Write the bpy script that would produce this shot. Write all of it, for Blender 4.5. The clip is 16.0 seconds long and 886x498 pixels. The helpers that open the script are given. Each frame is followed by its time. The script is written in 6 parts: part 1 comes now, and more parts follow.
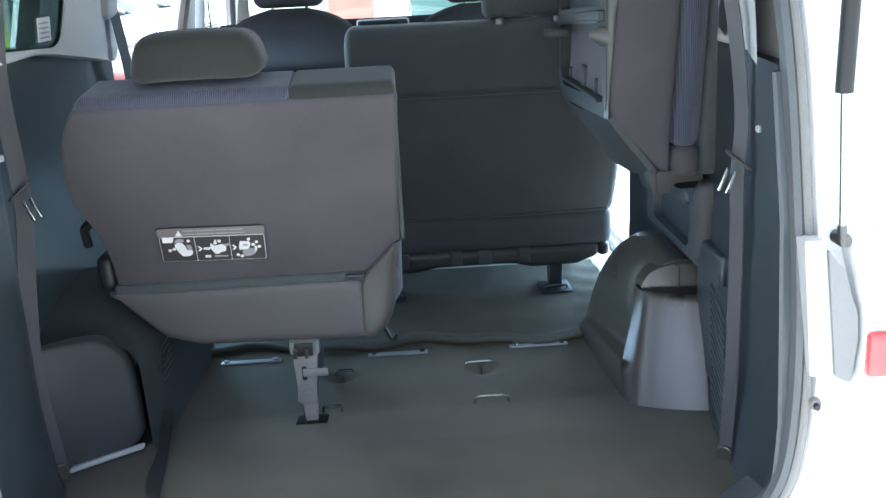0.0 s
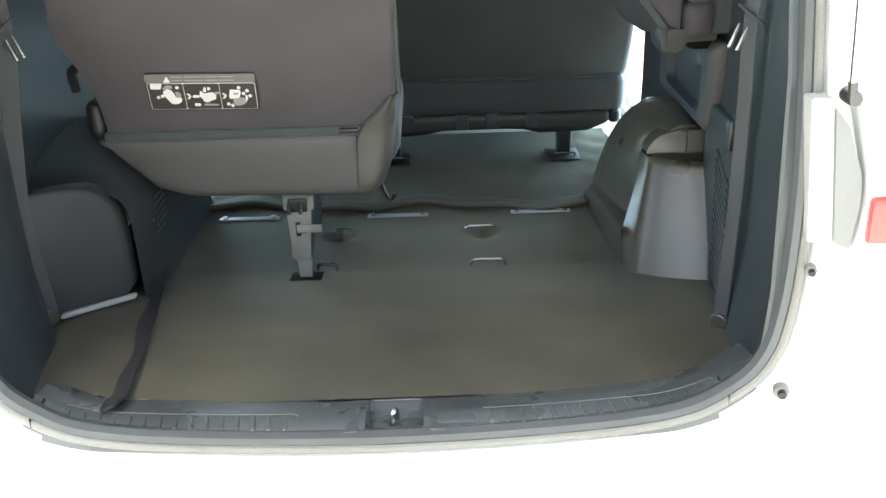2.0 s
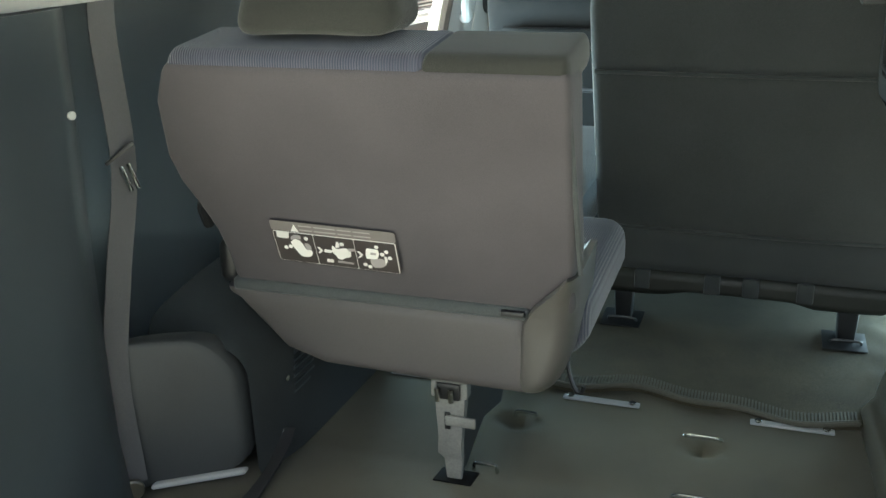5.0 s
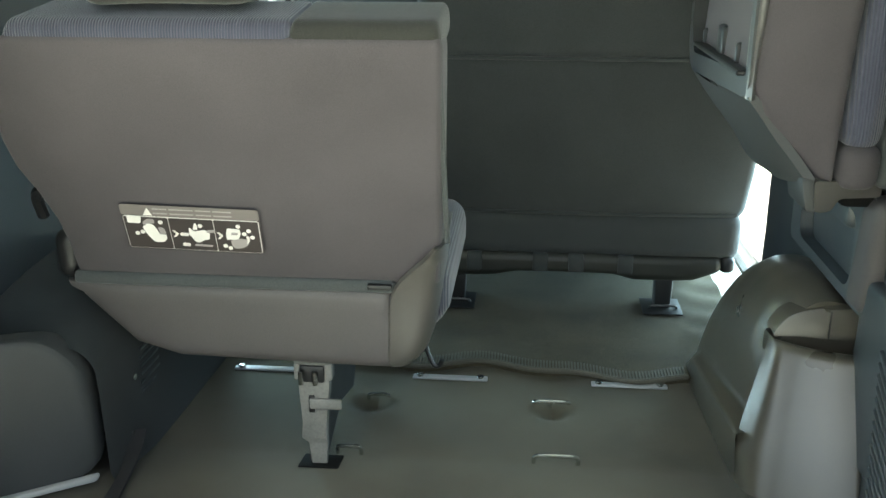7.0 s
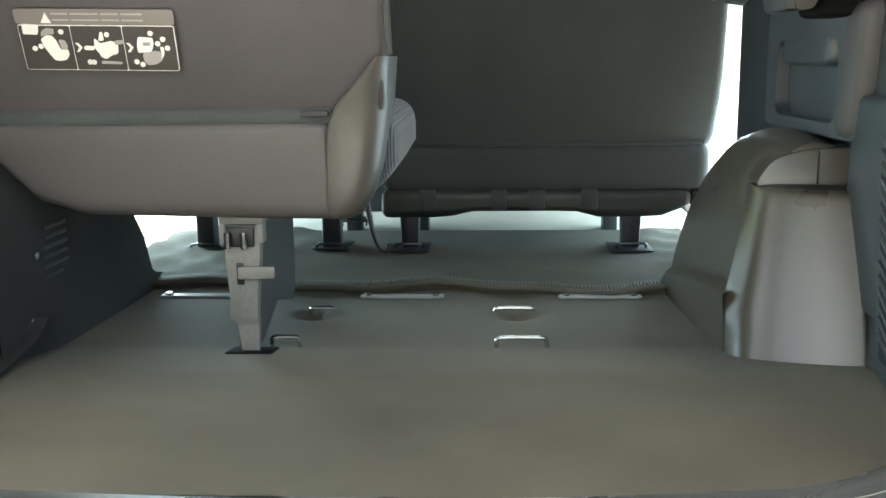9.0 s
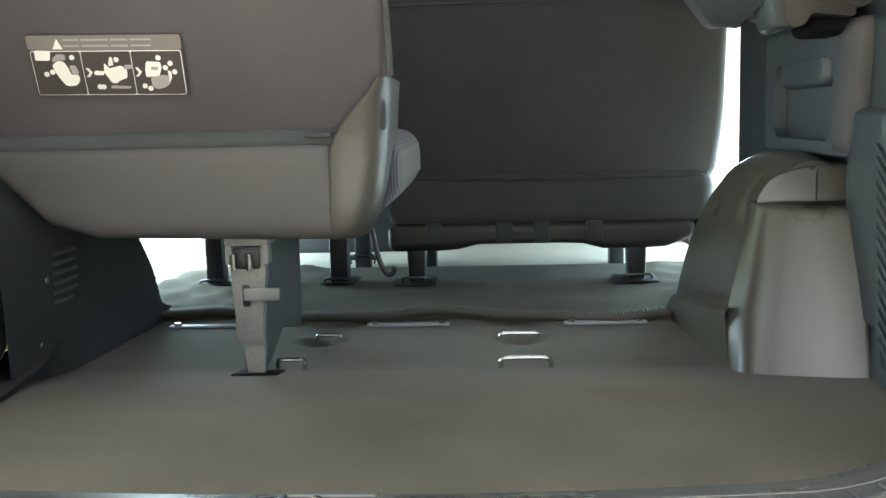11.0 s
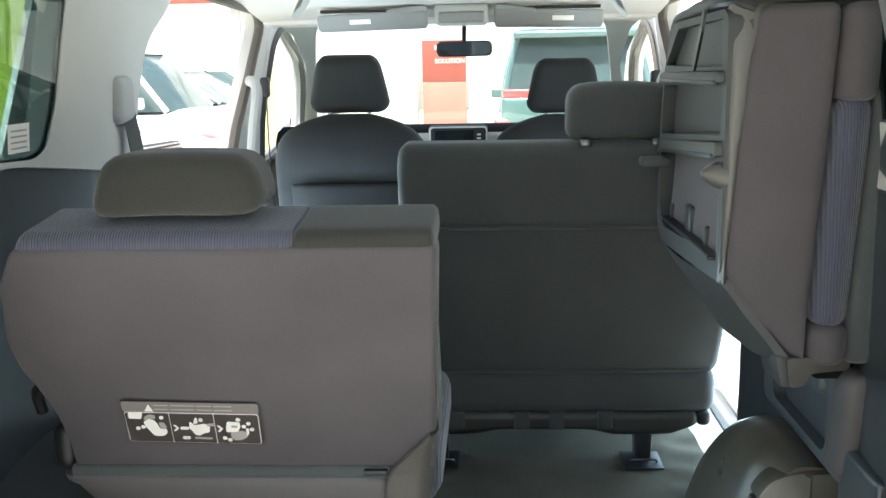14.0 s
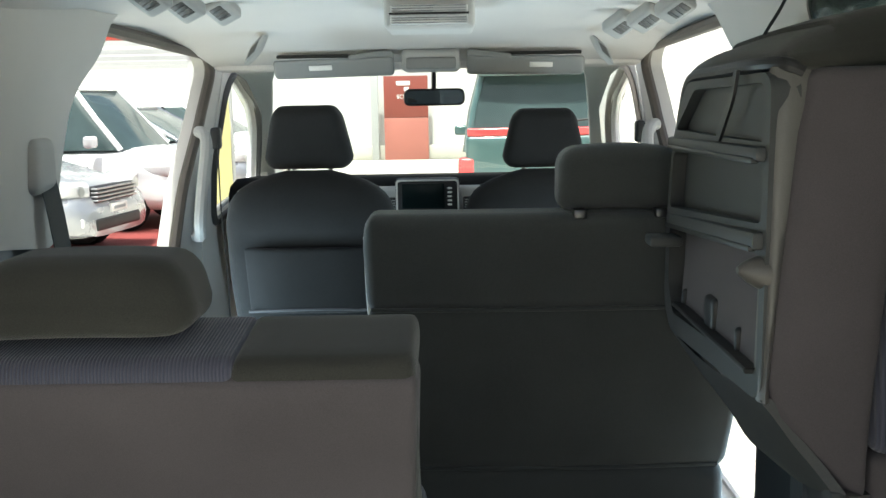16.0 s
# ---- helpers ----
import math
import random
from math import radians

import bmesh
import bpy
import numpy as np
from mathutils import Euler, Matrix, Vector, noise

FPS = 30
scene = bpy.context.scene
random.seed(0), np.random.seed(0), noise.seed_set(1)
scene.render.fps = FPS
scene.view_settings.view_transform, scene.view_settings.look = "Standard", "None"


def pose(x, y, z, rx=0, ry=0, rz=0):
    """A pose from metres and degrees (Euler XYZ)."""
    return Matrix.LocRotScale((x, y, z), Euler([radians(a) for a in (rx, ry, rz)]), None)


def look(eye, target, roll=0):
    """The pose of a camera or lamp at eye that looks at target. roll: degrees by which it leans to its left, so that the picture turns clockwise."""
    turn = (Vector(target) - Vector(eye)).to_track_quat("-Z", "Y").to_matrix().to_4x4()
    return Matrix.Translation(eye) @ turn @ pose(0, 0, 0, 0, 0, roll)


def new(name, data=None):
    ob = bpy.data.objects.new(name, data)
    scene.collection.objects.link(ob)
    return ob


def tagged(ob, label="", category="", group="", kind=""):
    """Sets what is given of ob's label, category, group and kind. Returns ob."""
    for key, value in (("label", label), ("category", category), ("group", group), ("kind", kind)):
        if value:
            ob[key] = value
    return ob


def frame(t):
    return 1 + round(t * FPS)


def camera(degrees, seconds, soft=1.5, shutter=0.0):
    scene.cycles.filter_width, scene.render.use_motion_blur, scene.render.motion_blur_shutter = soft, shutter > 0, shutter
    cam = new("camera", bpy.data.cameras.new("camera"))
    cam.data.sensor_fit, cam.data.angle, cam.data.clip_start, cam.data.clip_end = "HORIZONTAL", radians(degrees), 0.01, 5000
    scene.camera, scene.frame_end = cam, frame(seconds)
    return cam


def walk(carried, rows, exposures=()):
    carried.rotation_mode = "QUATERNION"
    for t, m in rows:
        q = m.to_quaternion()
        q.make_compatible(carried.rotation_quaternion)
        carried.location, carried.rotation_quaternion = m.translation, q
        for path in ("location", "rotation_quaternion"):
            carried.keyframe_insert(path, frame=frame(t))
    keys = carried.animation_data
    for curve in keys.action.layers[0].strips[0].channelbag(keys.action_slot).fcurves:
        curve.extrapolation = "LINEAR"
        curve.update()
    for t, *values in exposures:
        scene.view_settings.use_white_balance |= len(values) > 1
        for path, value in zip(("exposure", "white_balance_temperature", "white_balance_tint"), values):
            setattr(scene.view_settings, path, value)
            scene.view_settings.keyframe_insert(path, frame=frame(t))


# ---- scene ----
cam = camera(49.8, 16.0)
PATH = [
    (0, (0.041, -1.306, 1.465), (0.111, 0.608, 0.89), -2.9),
    (0.5, (0.051, -1.276, 1.439), (0.097, 0.637, 0.86), -2.7),
    (1, (0.057, -1.275, 1.428), (0.088, 0.601, 0.735), -2.0),
    (1.5, (0.054, -1.278, 1.424), (0.088, 0.567, 0.653), -1.4),
    (2, (0.089, -1.276, 1.414), (0.102, 0.551, 0.6), -1.7),
    (2.5, (0.115, -1.217, 1.406), (0.107, 0.591, 0.551), -2.0),
    (3, (0.104, -1.029, 1.394), (0.071, 0.746, 0.473), -1.8),
    (3.5, (0.11, -0.937, 1.395), (0.047, 0.834, 0.468), -1.2),
    (4, (0.145, -0.843, 1.43), (-0.113, 0.978, 0.644), -0.5),
    (4.2, (0.189, -0.805, 1.428), (-0.221, 1.008, 0.69), -0.3),
    (6.3, (0.27, -0.768, 1.426), (-0.412, 1.009, 0.811), -1.4),
    (6.5, (0.243, -0.77, 1.427), (-0.314, 1.045, 0.798), -0.4),
    (7, (0.143, -0.821, 1.375), (-0.036, 1.07, 0.749), -0.0),
    (7.5, (0.145, -0.821, 1.268), (0.041, 1.077, 0.648), 0.4),
    (8, (0.154, -0.765, 1.132), (0.045, 1.143, 0.544), -0.1),
    (8.5, (0.153, -0.747, 1.015), (0.065, 1.183, 0.497), -0.1),
    (8.7, (0.153, -0.751, 0.988), (0.064, 1.195, 0.536), -0.4),
    (11, (0.168, -0.781, 0.915), (0.041, 1.196, 0.642), -1.5),
    (11.5, (0.172, -0.783, 1.009), (0.04, 1.189, 0.701), -1.5),
    (12, (0.177, -0.779, 1.12), (0.038, 1.172, 0.703), -1.6),
    (12.5, (0.167, -0.801, 1.249), (0.023, 1.141, 0.796), -1.5),
    (13, (0.14, -0.844, 1.373), (-0.011, 1.088, 0.875), -1.2),
    (13.5, (0.107, -0.859, 1.435), (-0.017, 1.076, 0.945), -1.3),
    (14, (0.105, -0.858, 1.479), (0.002, 1.103, 1.1), -1.1),
    (14.5, (0.099, -0.848, 1.498), (0.03, 1.127, 1.186), -0.6),
    (15, (0.061, -0.817, 1.498), (-0.005, 1.159, 1.192), -0.7),
    (15.5, (0.053, -0.715, 1.507), (-0.01, 1.26, 1.197), -0.6),
    (16, (0.072, -0.588, 1.525), (0.05, 1.388, 1.212), -1.0),
]
walk(cam, [(t, look(eye, target, roll)) for t, eye, target, roll in PATH], exposures=[(0.0, 1.76, 5100, 3), (1.0, 1.96, 5700, 1), (2.5, 1.96, 5950, -2), (3.0, 1.94, 6000, -1), (4.0, 1.76, 6050, -9), (6.5, 1.78, 6150, -6), (7.0, 2.03, 6100, -10), (8.0, 2.25, 6250, -8), (8.5, 2.19, 6300, -5), (11.0, 1.94, 6400, -3), (12.0, 1.98, 6300, -1), (12.5, 2.4, 6150, 0), (13.0, 2.5, 6000, -1), (13.5, 2.24, 6000, -1), (14.0, 1.74, 5900, 0), (14.5, 1.23, 5900, 0), (15.5, 0.77, 6000, -1), (16.0, 0.79, 6050, -1)])

# ---- light ----
world = bpy.data.worlds.new("sky")
scene.world = world
world.use_nodes = True
wn = world.node_tree
sky = wn.nodes.new("ShaderNodeTexSky")
sky.sky_type = "NISHITA"
sky.sun_disc = False
sky.sun_elevation, sky.sun_rotation = radians(67), radians(191)
sky.air_density, sky.dust_density, sky.ozone_density = 0.7, 7.0, 0.3
wn.nodes["Background"].inputs["Strength"].default_value = 0.132
wn.links.new(sky.outputs["Color"], wn.nodes["Background"].inputs["Color"])
sun = new("sun", bpy.data.lights.new("sun", "SUN"))
sun.data.energy, sun.data.angle, sun.data.color = 4.8, radians(3), (1.0, 0.95, 0.87)
sun.matrix_world = look((-0.8, -4.0, 9.8), (0, 0, 0))
# sky light in the two open sliding doors
for side in (-1, 1):
    lamp = new("door_daylight", bpy.data.lights.new("door_daylight", "AREA"))
    lamp.data.shape, lamp.data.size, lamp.data.size_y = "RECTANGLE", 0.46, 0.74
    lamp.data.energy, lamp.data.color = (7.0 if side < 0 else 5.0), (0.62, 0.82, 1.0)
    lamp.matrix_world = pose(side * 0.755, 1.62, 0.80, 0, side * 90, 0)


# ---- materials ----
def mat(name, color, rough=0.6, metal=0.0, grain=0.0, scale=200.0, bump=0.0, blotch=0.12, bscale=4.0, spec=0.5, coat=0.0, sheen=0.0, uneven=0.08):
    """A surface with a fine grain, a broad unevenness and a relief."""
    m = bpy.data.materials.new(name)
    m.use_nodes = True
    nt, b = m.node_tree, m.node_tree.nodes["Principled BSDF"]
    tc = nt.nodes.new("ShaderNodeTexCoord")
    fine, wide = nt.nodes.new("ShaderNodeTexNoise"), nt.nodes.new("ShaderNodeTexNoise")
    fine.inputs["Scale"].default_value, wide.inputs["Scale"].default_value = scale, bscale
    fine.inputs["Detail"].default_value, wide.inputs["Detail"].default_value = 3, 4
    mix = nt.nodes.new("ShaderNodeMix")
    mix.data_type = "FLOAT"
    mix.inputs[0].default_value = grain / max(grain + blotch, 1e-6)
    for node, slot in ((wide, 2), (fine, 3)):
        nt.links.new(tc.outputs["Object"], node.inputs["Vector"])
        nt.links.new(node.outputs["Fac"], mix.inputs[slot])
    ramp = nt.nodes.new("ShaderNodeMapRange")
    k = grain + blotch
    ramp.inputs[1].default_value, ramp.inputs[2].default_value = 0.3, 0.7
    ramp.inputs[3].default_value, ramp.inputs[4].default_value = 1 - k, 1 + k
    nt.links.new(mix.outputs[0], ramp.inputs[0])
    mul = nt.nodes.new("ShaderNodeVectorMath")
    mul.operation = "SCALE"
    mul.inputs[0].default_value = color
    nt.links.new(ramp.outputs[0], mul.inputs["Scale"])
    nt.links.new(mul.outputs[0], b.inputs["Base Color"])
    b.inputs["Metallic"].default_value = metal
    rr = nt.nodes.new("ShaderNodeMapRange")
    rr.inputs[3].default_value, rr.inputs[4].default_value = max(rough - uneven, 0.02), min(rough + uneven, 1)
    nt.links.new(wide.outputs["Fac"], rr.inputs[0])
    nt.links.new(rr.outputs[0], b.inputs["Roughness"])
    b.inputs["Specular IOR Level"].default_value = spec
    b.inputs["Coat Weight"].default_value = coat
    b.inputs["Sheen Weight"].default_value = sheen
    if bump:
        bp = nt.nodes.new("ShaderNodeBump")
        bp.inputs["Strength"].default_value, bp.inputs["Distance"].default_value = bump, 0.002
        nt.links.new(fine.outputs["Fac"], bp.inputs["Height"])
        nt.links.new(bp.outputs[0], b.inputs["Normal"])
    return m


def ribbed(name, color, other, pitch, axis=0, rough=0.9, depth=0.6):
    """A woven fabric with narrow ribs of two tones."""
    m = mat(name, color, rough, grain=0.2, scale=500, sheen=0.3)
    nt, b = m.node_tree, m.node_tree.nodes["Principled BSDF"]
    tc = nt.nodes.new("ShaderNodeTexCoord")
    w = nt.nodes.new("ShaderNodeTexWave")
    w.bands_direction = "XYZ"[axis]
    w.inputs["Scale"].default_value = 0.314 / pitch
    w.inputs["Distortion"].default_value = 0.6
    w.inputs["Detail"].default_value = 2
    nt.links.new(tc.outputs["Object"], w.inputs["Vector"])
    mx = nt.nodes.new("ShaderNodeMix")
    mx.data_type = "RGBA"
    mx.inputs[6].default_value, mx.inputs[7].default_value = (*color, 1), (*other, 1)
    nt.links.new(w.outputs["Fac"], mx.inputs[0])
    nt.links.new(mx.outputs[2], b.inputs["Base Color"])
    bp = nt.nodes.new("ShaderNodeBump")
    bp.inputs["Strength"].default_value, bp.inputs["Distance"].default_value = depth, 0.002
    nt.links.new(w.outputs["Fac"], bp.inputs["Height"])
    nt.links.new(bp.outputs[0], b.inputs["Normal"])
    return m


def glass(name, tint=(0.9, 0.95, 0.93), gloss=0.08):
    """A thin pane: mostly clear, with a weak mirror on it."""
    m = bpy.data.materials.new(name)
    m.use_nodes = True
    nt = m.node_tree
    nt.nodes.remove(nt.nodes["Principled BSDF"])
    a, g, x = nt.nodes.new("ShaderNodeBsdfTransparent"), nt.nodes.new("ShaderNodeBsdfGlossy"), nt.nodes.new("ShaderNodeMixShader")
    a.inputs[0].default_value = (*tint, 1)
    g.inputs["Roughness"].default_value = 0.02
    x.inputs[0].default_value = gloss
    nt.links.new(a.outputs[0], x.inputs[1]), nt.links.new(g.outputs[0], x.inputs[2])
    nt.links.new(x.outputs[0], nt.nodes["Material Output"].inputs[0])
    return m


FELT = mat("grey_felt", (0.077, 0.069, 0.073), 0.95, grain=0.12, scale=900, bump=0.12, blotch=0.14, bscale=5, spec=0.2, sheen=0.12)
VINYL = mat("grey_vinyl", (0.084, 0.076, 0.075), 0.6, grain=0.1, scale=700, bump=0.2, blotch=0.08)
CLOTH = mat("black_cloth", (0.065, 0.070, 0.070), 0.95, grain=0.25, scale=900, bump=0.3, blotch=0.12, bscale=5, spec=0.2, sheen=0.2)
CLOTH_FRONT = mat("charcoal_cloth", (0.018, 0.0175, 0.0175), 0.95, grain=0.25, scale=700, bump=0.3, blotch=0.15, bscale=7, spec=0.15, sheen=0.08)
BLUE = ribbed("navy_ribbed_cloth", (0.043, 0.045, 0.070), (0.064, 0.066, 0.094), 0.0036)
FLOORTRIM = mat("beige_floor_trim", (0.30, 0.28, 0.23), 0.8, grain=0.2, scale=400, bump=0.3, blotch=0.15)
BARPAINT = mat("dark_frame_paint", (0.030, 0.031, 0.026), 0.45, grain=0.15, scale=500, bump=0.15, blotch=0.25, bscale=12)
OLIVE = mat("dark_top_cloth", (0.030, 0.030, 0.026), 0.9, grain=0.25, scale=900, bump=0.3, spec=0.2, sheen=0.2)
PLASTIC = mat("dark_trim_plastic", (0.040, 0.049, 0.056), 0.33, grain=0.15, scale=1200, bump=0.12, blotch=0.18, bscale=5, spec=0.8)
ARCH = mat("satin_trim_plastic", (0.072, 0.064, 0.047), 0.28, grain=0.15, scale=1200, bump=0.16, blotch=0.12, bscale=9, spec=1.0, uneven=0.02)
LINING = mat("dark_felt_lining", (0.028, 0.032, 0.033), 0.95, grain=0.3, scale=900, bump=0.4, blotch=0.2, bscale=6, spec=0.15, sheen=0.1)
DARKARCH = mat("dark_arch_plastic", (0.066, 0.076, 0.083), 0.38, grain=0.15, scale=1200, bump=0.14, blotch=0.15, bscale=7, spec=0.8)
TRAY = mat("grey_tray_plastic", (0.048, 0.050, 0.050), 0.55, spec=0.35, grain=0.12, scale=900, bump=0.1, blotch=0.12, bscale=8)
CARPET = mat("cargo_carpet", (0.086, 0.079, 0.056), 0.97, grain=0.3, scale=1100, bump=0.5, blotch=0.34, bscale=3.0, spec=0.2, sheen=0.10)
MATTING = mat("floor_mat_pile", (0.058, 0.050, 0.032), 0.95, grain=0.35, scale=420, bump=0.6, blotch=0.25, bscale=7, spec=0.12, sheen=0.05)
MATEDGE = mat("mat_edge", (0.09, 0.085, 0.065), 0.8, grain=0.2, scale=600, bump=0.3)
LINER = mat("headliner", (0.58, 0.56, 0.54), 0.95, grain=0.06, scale=1500, bump=0.15, blotch=0.04, spec=0.2)
BEIGE = mat("light_trim", (0.50, 0.49, 0.47), 0.6, grain=0.05, scale=900, bump=0.1, blotch=0.05)
LIGHTPLASTIC = mat("light_grey_plastic", (0.38, 0.38, 0.37), 0.5, grain=0.05, scale=900, bump=0.1, blotch=0.06)
WEB = mat("belt_webbing", (0.088, 0.086, 0.090), 0.85, grain=0.2, scale=900, bump=0.3)
BLACK = mat("black_plastic", (0.012, 0.012, 0.013), 0.45, grain=0.1, scale=800, bump=0.1)
RUBBER = mat("black_rubber", (0.018, 0.018, 0.02), 0.42, grain=0.15, scale=500, bump=0.15)
SEALGREY = mat("grey_seal", (0.20, 0.195, 0.18), 0.45, grain=0.1, scale=500, bump=0.1)
DOORSEAL = mat("brown_seal", (0.085, 0.072, 0.062), 0.55, grain=0.1, scale=500, bump=0.1)
STEEL = mat("bright_steel", (0.62, 0.62, 0.6), 0.25, metal=1.0, grain=0.1, scale=300, blotch=0.1)
DARKSTEEL = mat("dark_steel", (0.12, 0.12, 0.12), 0.35, metal=1.0, grain=0.1, scale=300)
LEGPAINT = mat("grey_painted_steel", (0.19, 0.185, 0.17), 0.5, grain=0.12, scale=250, blotch=0.18, bscale=20)
WHITE = mat("white_paint", (0.8, 0.8, 0.79), 0.25, grain=0.0, blotch=0.02, coat=0.6)
REDLENS = mat("red_lens", (0.62, 0.07, 0.07), 0.15, blotch=0.05, coat=0.8)
CLEARLENS = mat("clear_lens", (0.7, 0.7, 0.7), 0.15, blotch=0.05, coat=0.8)
PAPER = mat("white_print", (0.75, 0.72, 0.68), 0.6, blotch=0.05)
BROWNPRINT = mat("brown_print", (0.045, 0.036, 0.034), 0.5, blotch=0.05)
BANDPRINT = mat("band_print", (0.17, 0.15, 0.14), 0.5, blotch=0.05)
GREYPRINT = mat("grey_print", (0.33, 0.3, 0.29), 0.5, blotch=0.05)
GLASS = glass("clear_glass")
TINT = glass("tinted_glass", (0.34, 0.42, 0.40), 0.10)
STRAP = mat("black_strap", (0.022, 0.022, 0.024), 0.8, grain=0.2, scale=700, bump=0.3)
LIP = mat("seal_lip", (0.090, 0.094, 0.097), 0.30, grain=0.1, scale=500, bump=0.1)
SILLTRIM = mat("sill_plastic", (0.090, 0.098, 0.102), 0.28, grain=0.12, scale=1200, bump=0.1, blotch=0.2, bscale=7, spec=0.8)
VISOR = mat("visor_vinyl", (0.225, 0.225, 0.22), 0.7, grain=0.08, scale=900, bump=0.15, blotch=0.06)
RIMVINYL = mat("rim_vinyl", (0.10, 0.095, 0.088), 0.42, grain=0.1, scale=900, bump=0.1, blotch=0.1)
HINGE = mat("hinge_plastic", (0.095, 0.088, 0.08), 0.42, grain=0.1, scale=900, bump=0.12, blotch=0.1)
MIRROR = mat("mirror_silver", (0.85, 0.87, 0.9), 0.03, metal=1.0, blotch=0.0)
SCREEN = mat("display_glass", (0.008, 0.014, 0.014), 0.25, blotch=0.02, spec=0.2)
SILVER = mat("silver_paint", (0.40, 0.41, 0.43), 0.28, metal=0.55, blotch=0.03, coat=0.6)
GREENPAINT = mat("dark_green_paint", (0.090, 0.150, 0.146), 0.18, metal=0.2, blotch=0.05, coat=0.8)
CARGLASS = mat("car_glass", (0.050, 0.072, 0.073), 0.08, blotch=0.25, bscale=1.5, spec=0.3)
# near-black colour for edges that lie in shade
SHADEBLACK = mat("window_edge", (0.030, 0.029, 0.028), 0.6, grain=0.1, scale=500, bump=0.1)
PLATE = mat("fixing_plate", (0.31, 0.32, 0.33), 0.4, grain=0.1, scale=300, blotch=0.1)
DASH = mat("dash_top", (0.010, 0.010, 0.010), 0.9, grain=0.15, scale=600, bump=0.15, spec=0.08)
TYRE = mat("tyre_rubber", (0.02, 0.02, 0.02), 0.85, grain=0.2, scale=80, bump=0.3)
ALLOY = mat("alloy", (0.5, 0.5, 0.5), 0.3, metal=1.0)
REDGROUND = mat("red_paving", (0.20, 0.035, 0.03), 0.85, grain=0.2, scale=60, bump=0.3, blotch=0.2, bscale=1.2)
CONCRETE = mat("concrete", (0.51, 0.485, 0.42), 0.9, grain=0.15, scale=50, bump=0.3, blotch=0.15, bscale=0.7)
WALLPAINT = mat("pale_wall", (0.62, 0.61, 0.58), 0.85, grain=0.08, scale=40, bump=0.2, blotch=0.1, bscale=0.6)
REDPAINT = mat("red_paint", (0.42, 0.06, 0.04), 0.5, blotch=0.08)
SIGNRED = mat("sign_red", (0.22, 0.05, 0.035), 0.5, blotch=0.06, bscale=2)
SIGNHAZED = mat("sign_hazed_red", (0.36, 0.13, 0.10), 0.5, blotch=0.08, bscale=2)
YELLOWCLOTH = mat("yellow_cloth", (0.72, 0.66, 0.30), 0.8, blotch=0.06, bscale=3)
BANNER = mat("green_banner", (0.42, 0.5, 0.06), 0.7, blotch=0.08, bscale=3)
STEELGREY = mat("grey_steelwork", (0.3, 0.31, 0.31), 0.5, blotch=0.1)


# ---- building blocks ----
def part(name, bm, material, parent=None, label="", smooth=True, angle=35):
    bmesh.ops.remove_doubles(bm, verts=bm.verts, dist=1e-5)
    bmesh.ops.recalc_face_normals(bm, faces=bm.faces)
    me = bpy.data.meshes.new(name)
    bm.to_mesh(me)
    bm.free()
    me.materials.append(material)
    if smooth:
        for p in me.polygons:
            p.use_smooth = True
        me.set_sharp_from_angle(angle=radians(angle))
    ob = new(name, me)
    if parent is not None:
        ob.parent = parent
        ob.matrix_parent_inverse = Matrix.Translation(-world_of(parent))
    if label:
        ob["label"] = label
    return ob


def world_of(ob):
    """Where a thing's or a part's origin stands; none of them is turned."""
    at = Vector(ob.location)
    if ob.parent is not None:
        at = at + ob.matrix_parent_inverse.translation + world_of(ob.parent)
    return at


def thing(name, at, label, category, group="", kind=""):
    e = new(name)
    e.location = at
    e.empty_display_size = 0.05
    return tagged(e, label, category, group, kind)


def box(bm, lo, hi, bevel=0.0, segs=2, warp=None):
    """A block between two corners with rounded edges; warp moves each corner's place."""
    made = bmesh.new()
    bmesh.ops.create_cube(made, size=1)
    lo, hi = Vector(lo), Vector(hi)
    for v in made.verts:
        v.co = Vector((lo[i] + (v.co[i] + 0.5) * (hi[i] - lo[i]) for i in range(3)))
    if warp:
        for v in made.verts:
            v.co = Vector(warp(v.co))
    if bevel:
        bmesh.ops.bevel(made, geom=list(made.edges), offset=bevel, segments=segs, profile=0.5, affect="EDGES", clamp_overlap=True)
    return merge(bm, made)


def merge(bm, made, m=None):
    if m is not None:
        bmesh.ops.transform(made, matrix=m, verts=made.verts)
    me = bpy.data.meshes.new("tmp")
    made.to_mesh(me)
    made.free()
    bm.from_mesh(me)
    bpy.data.meshes.remove(me)
    return bm


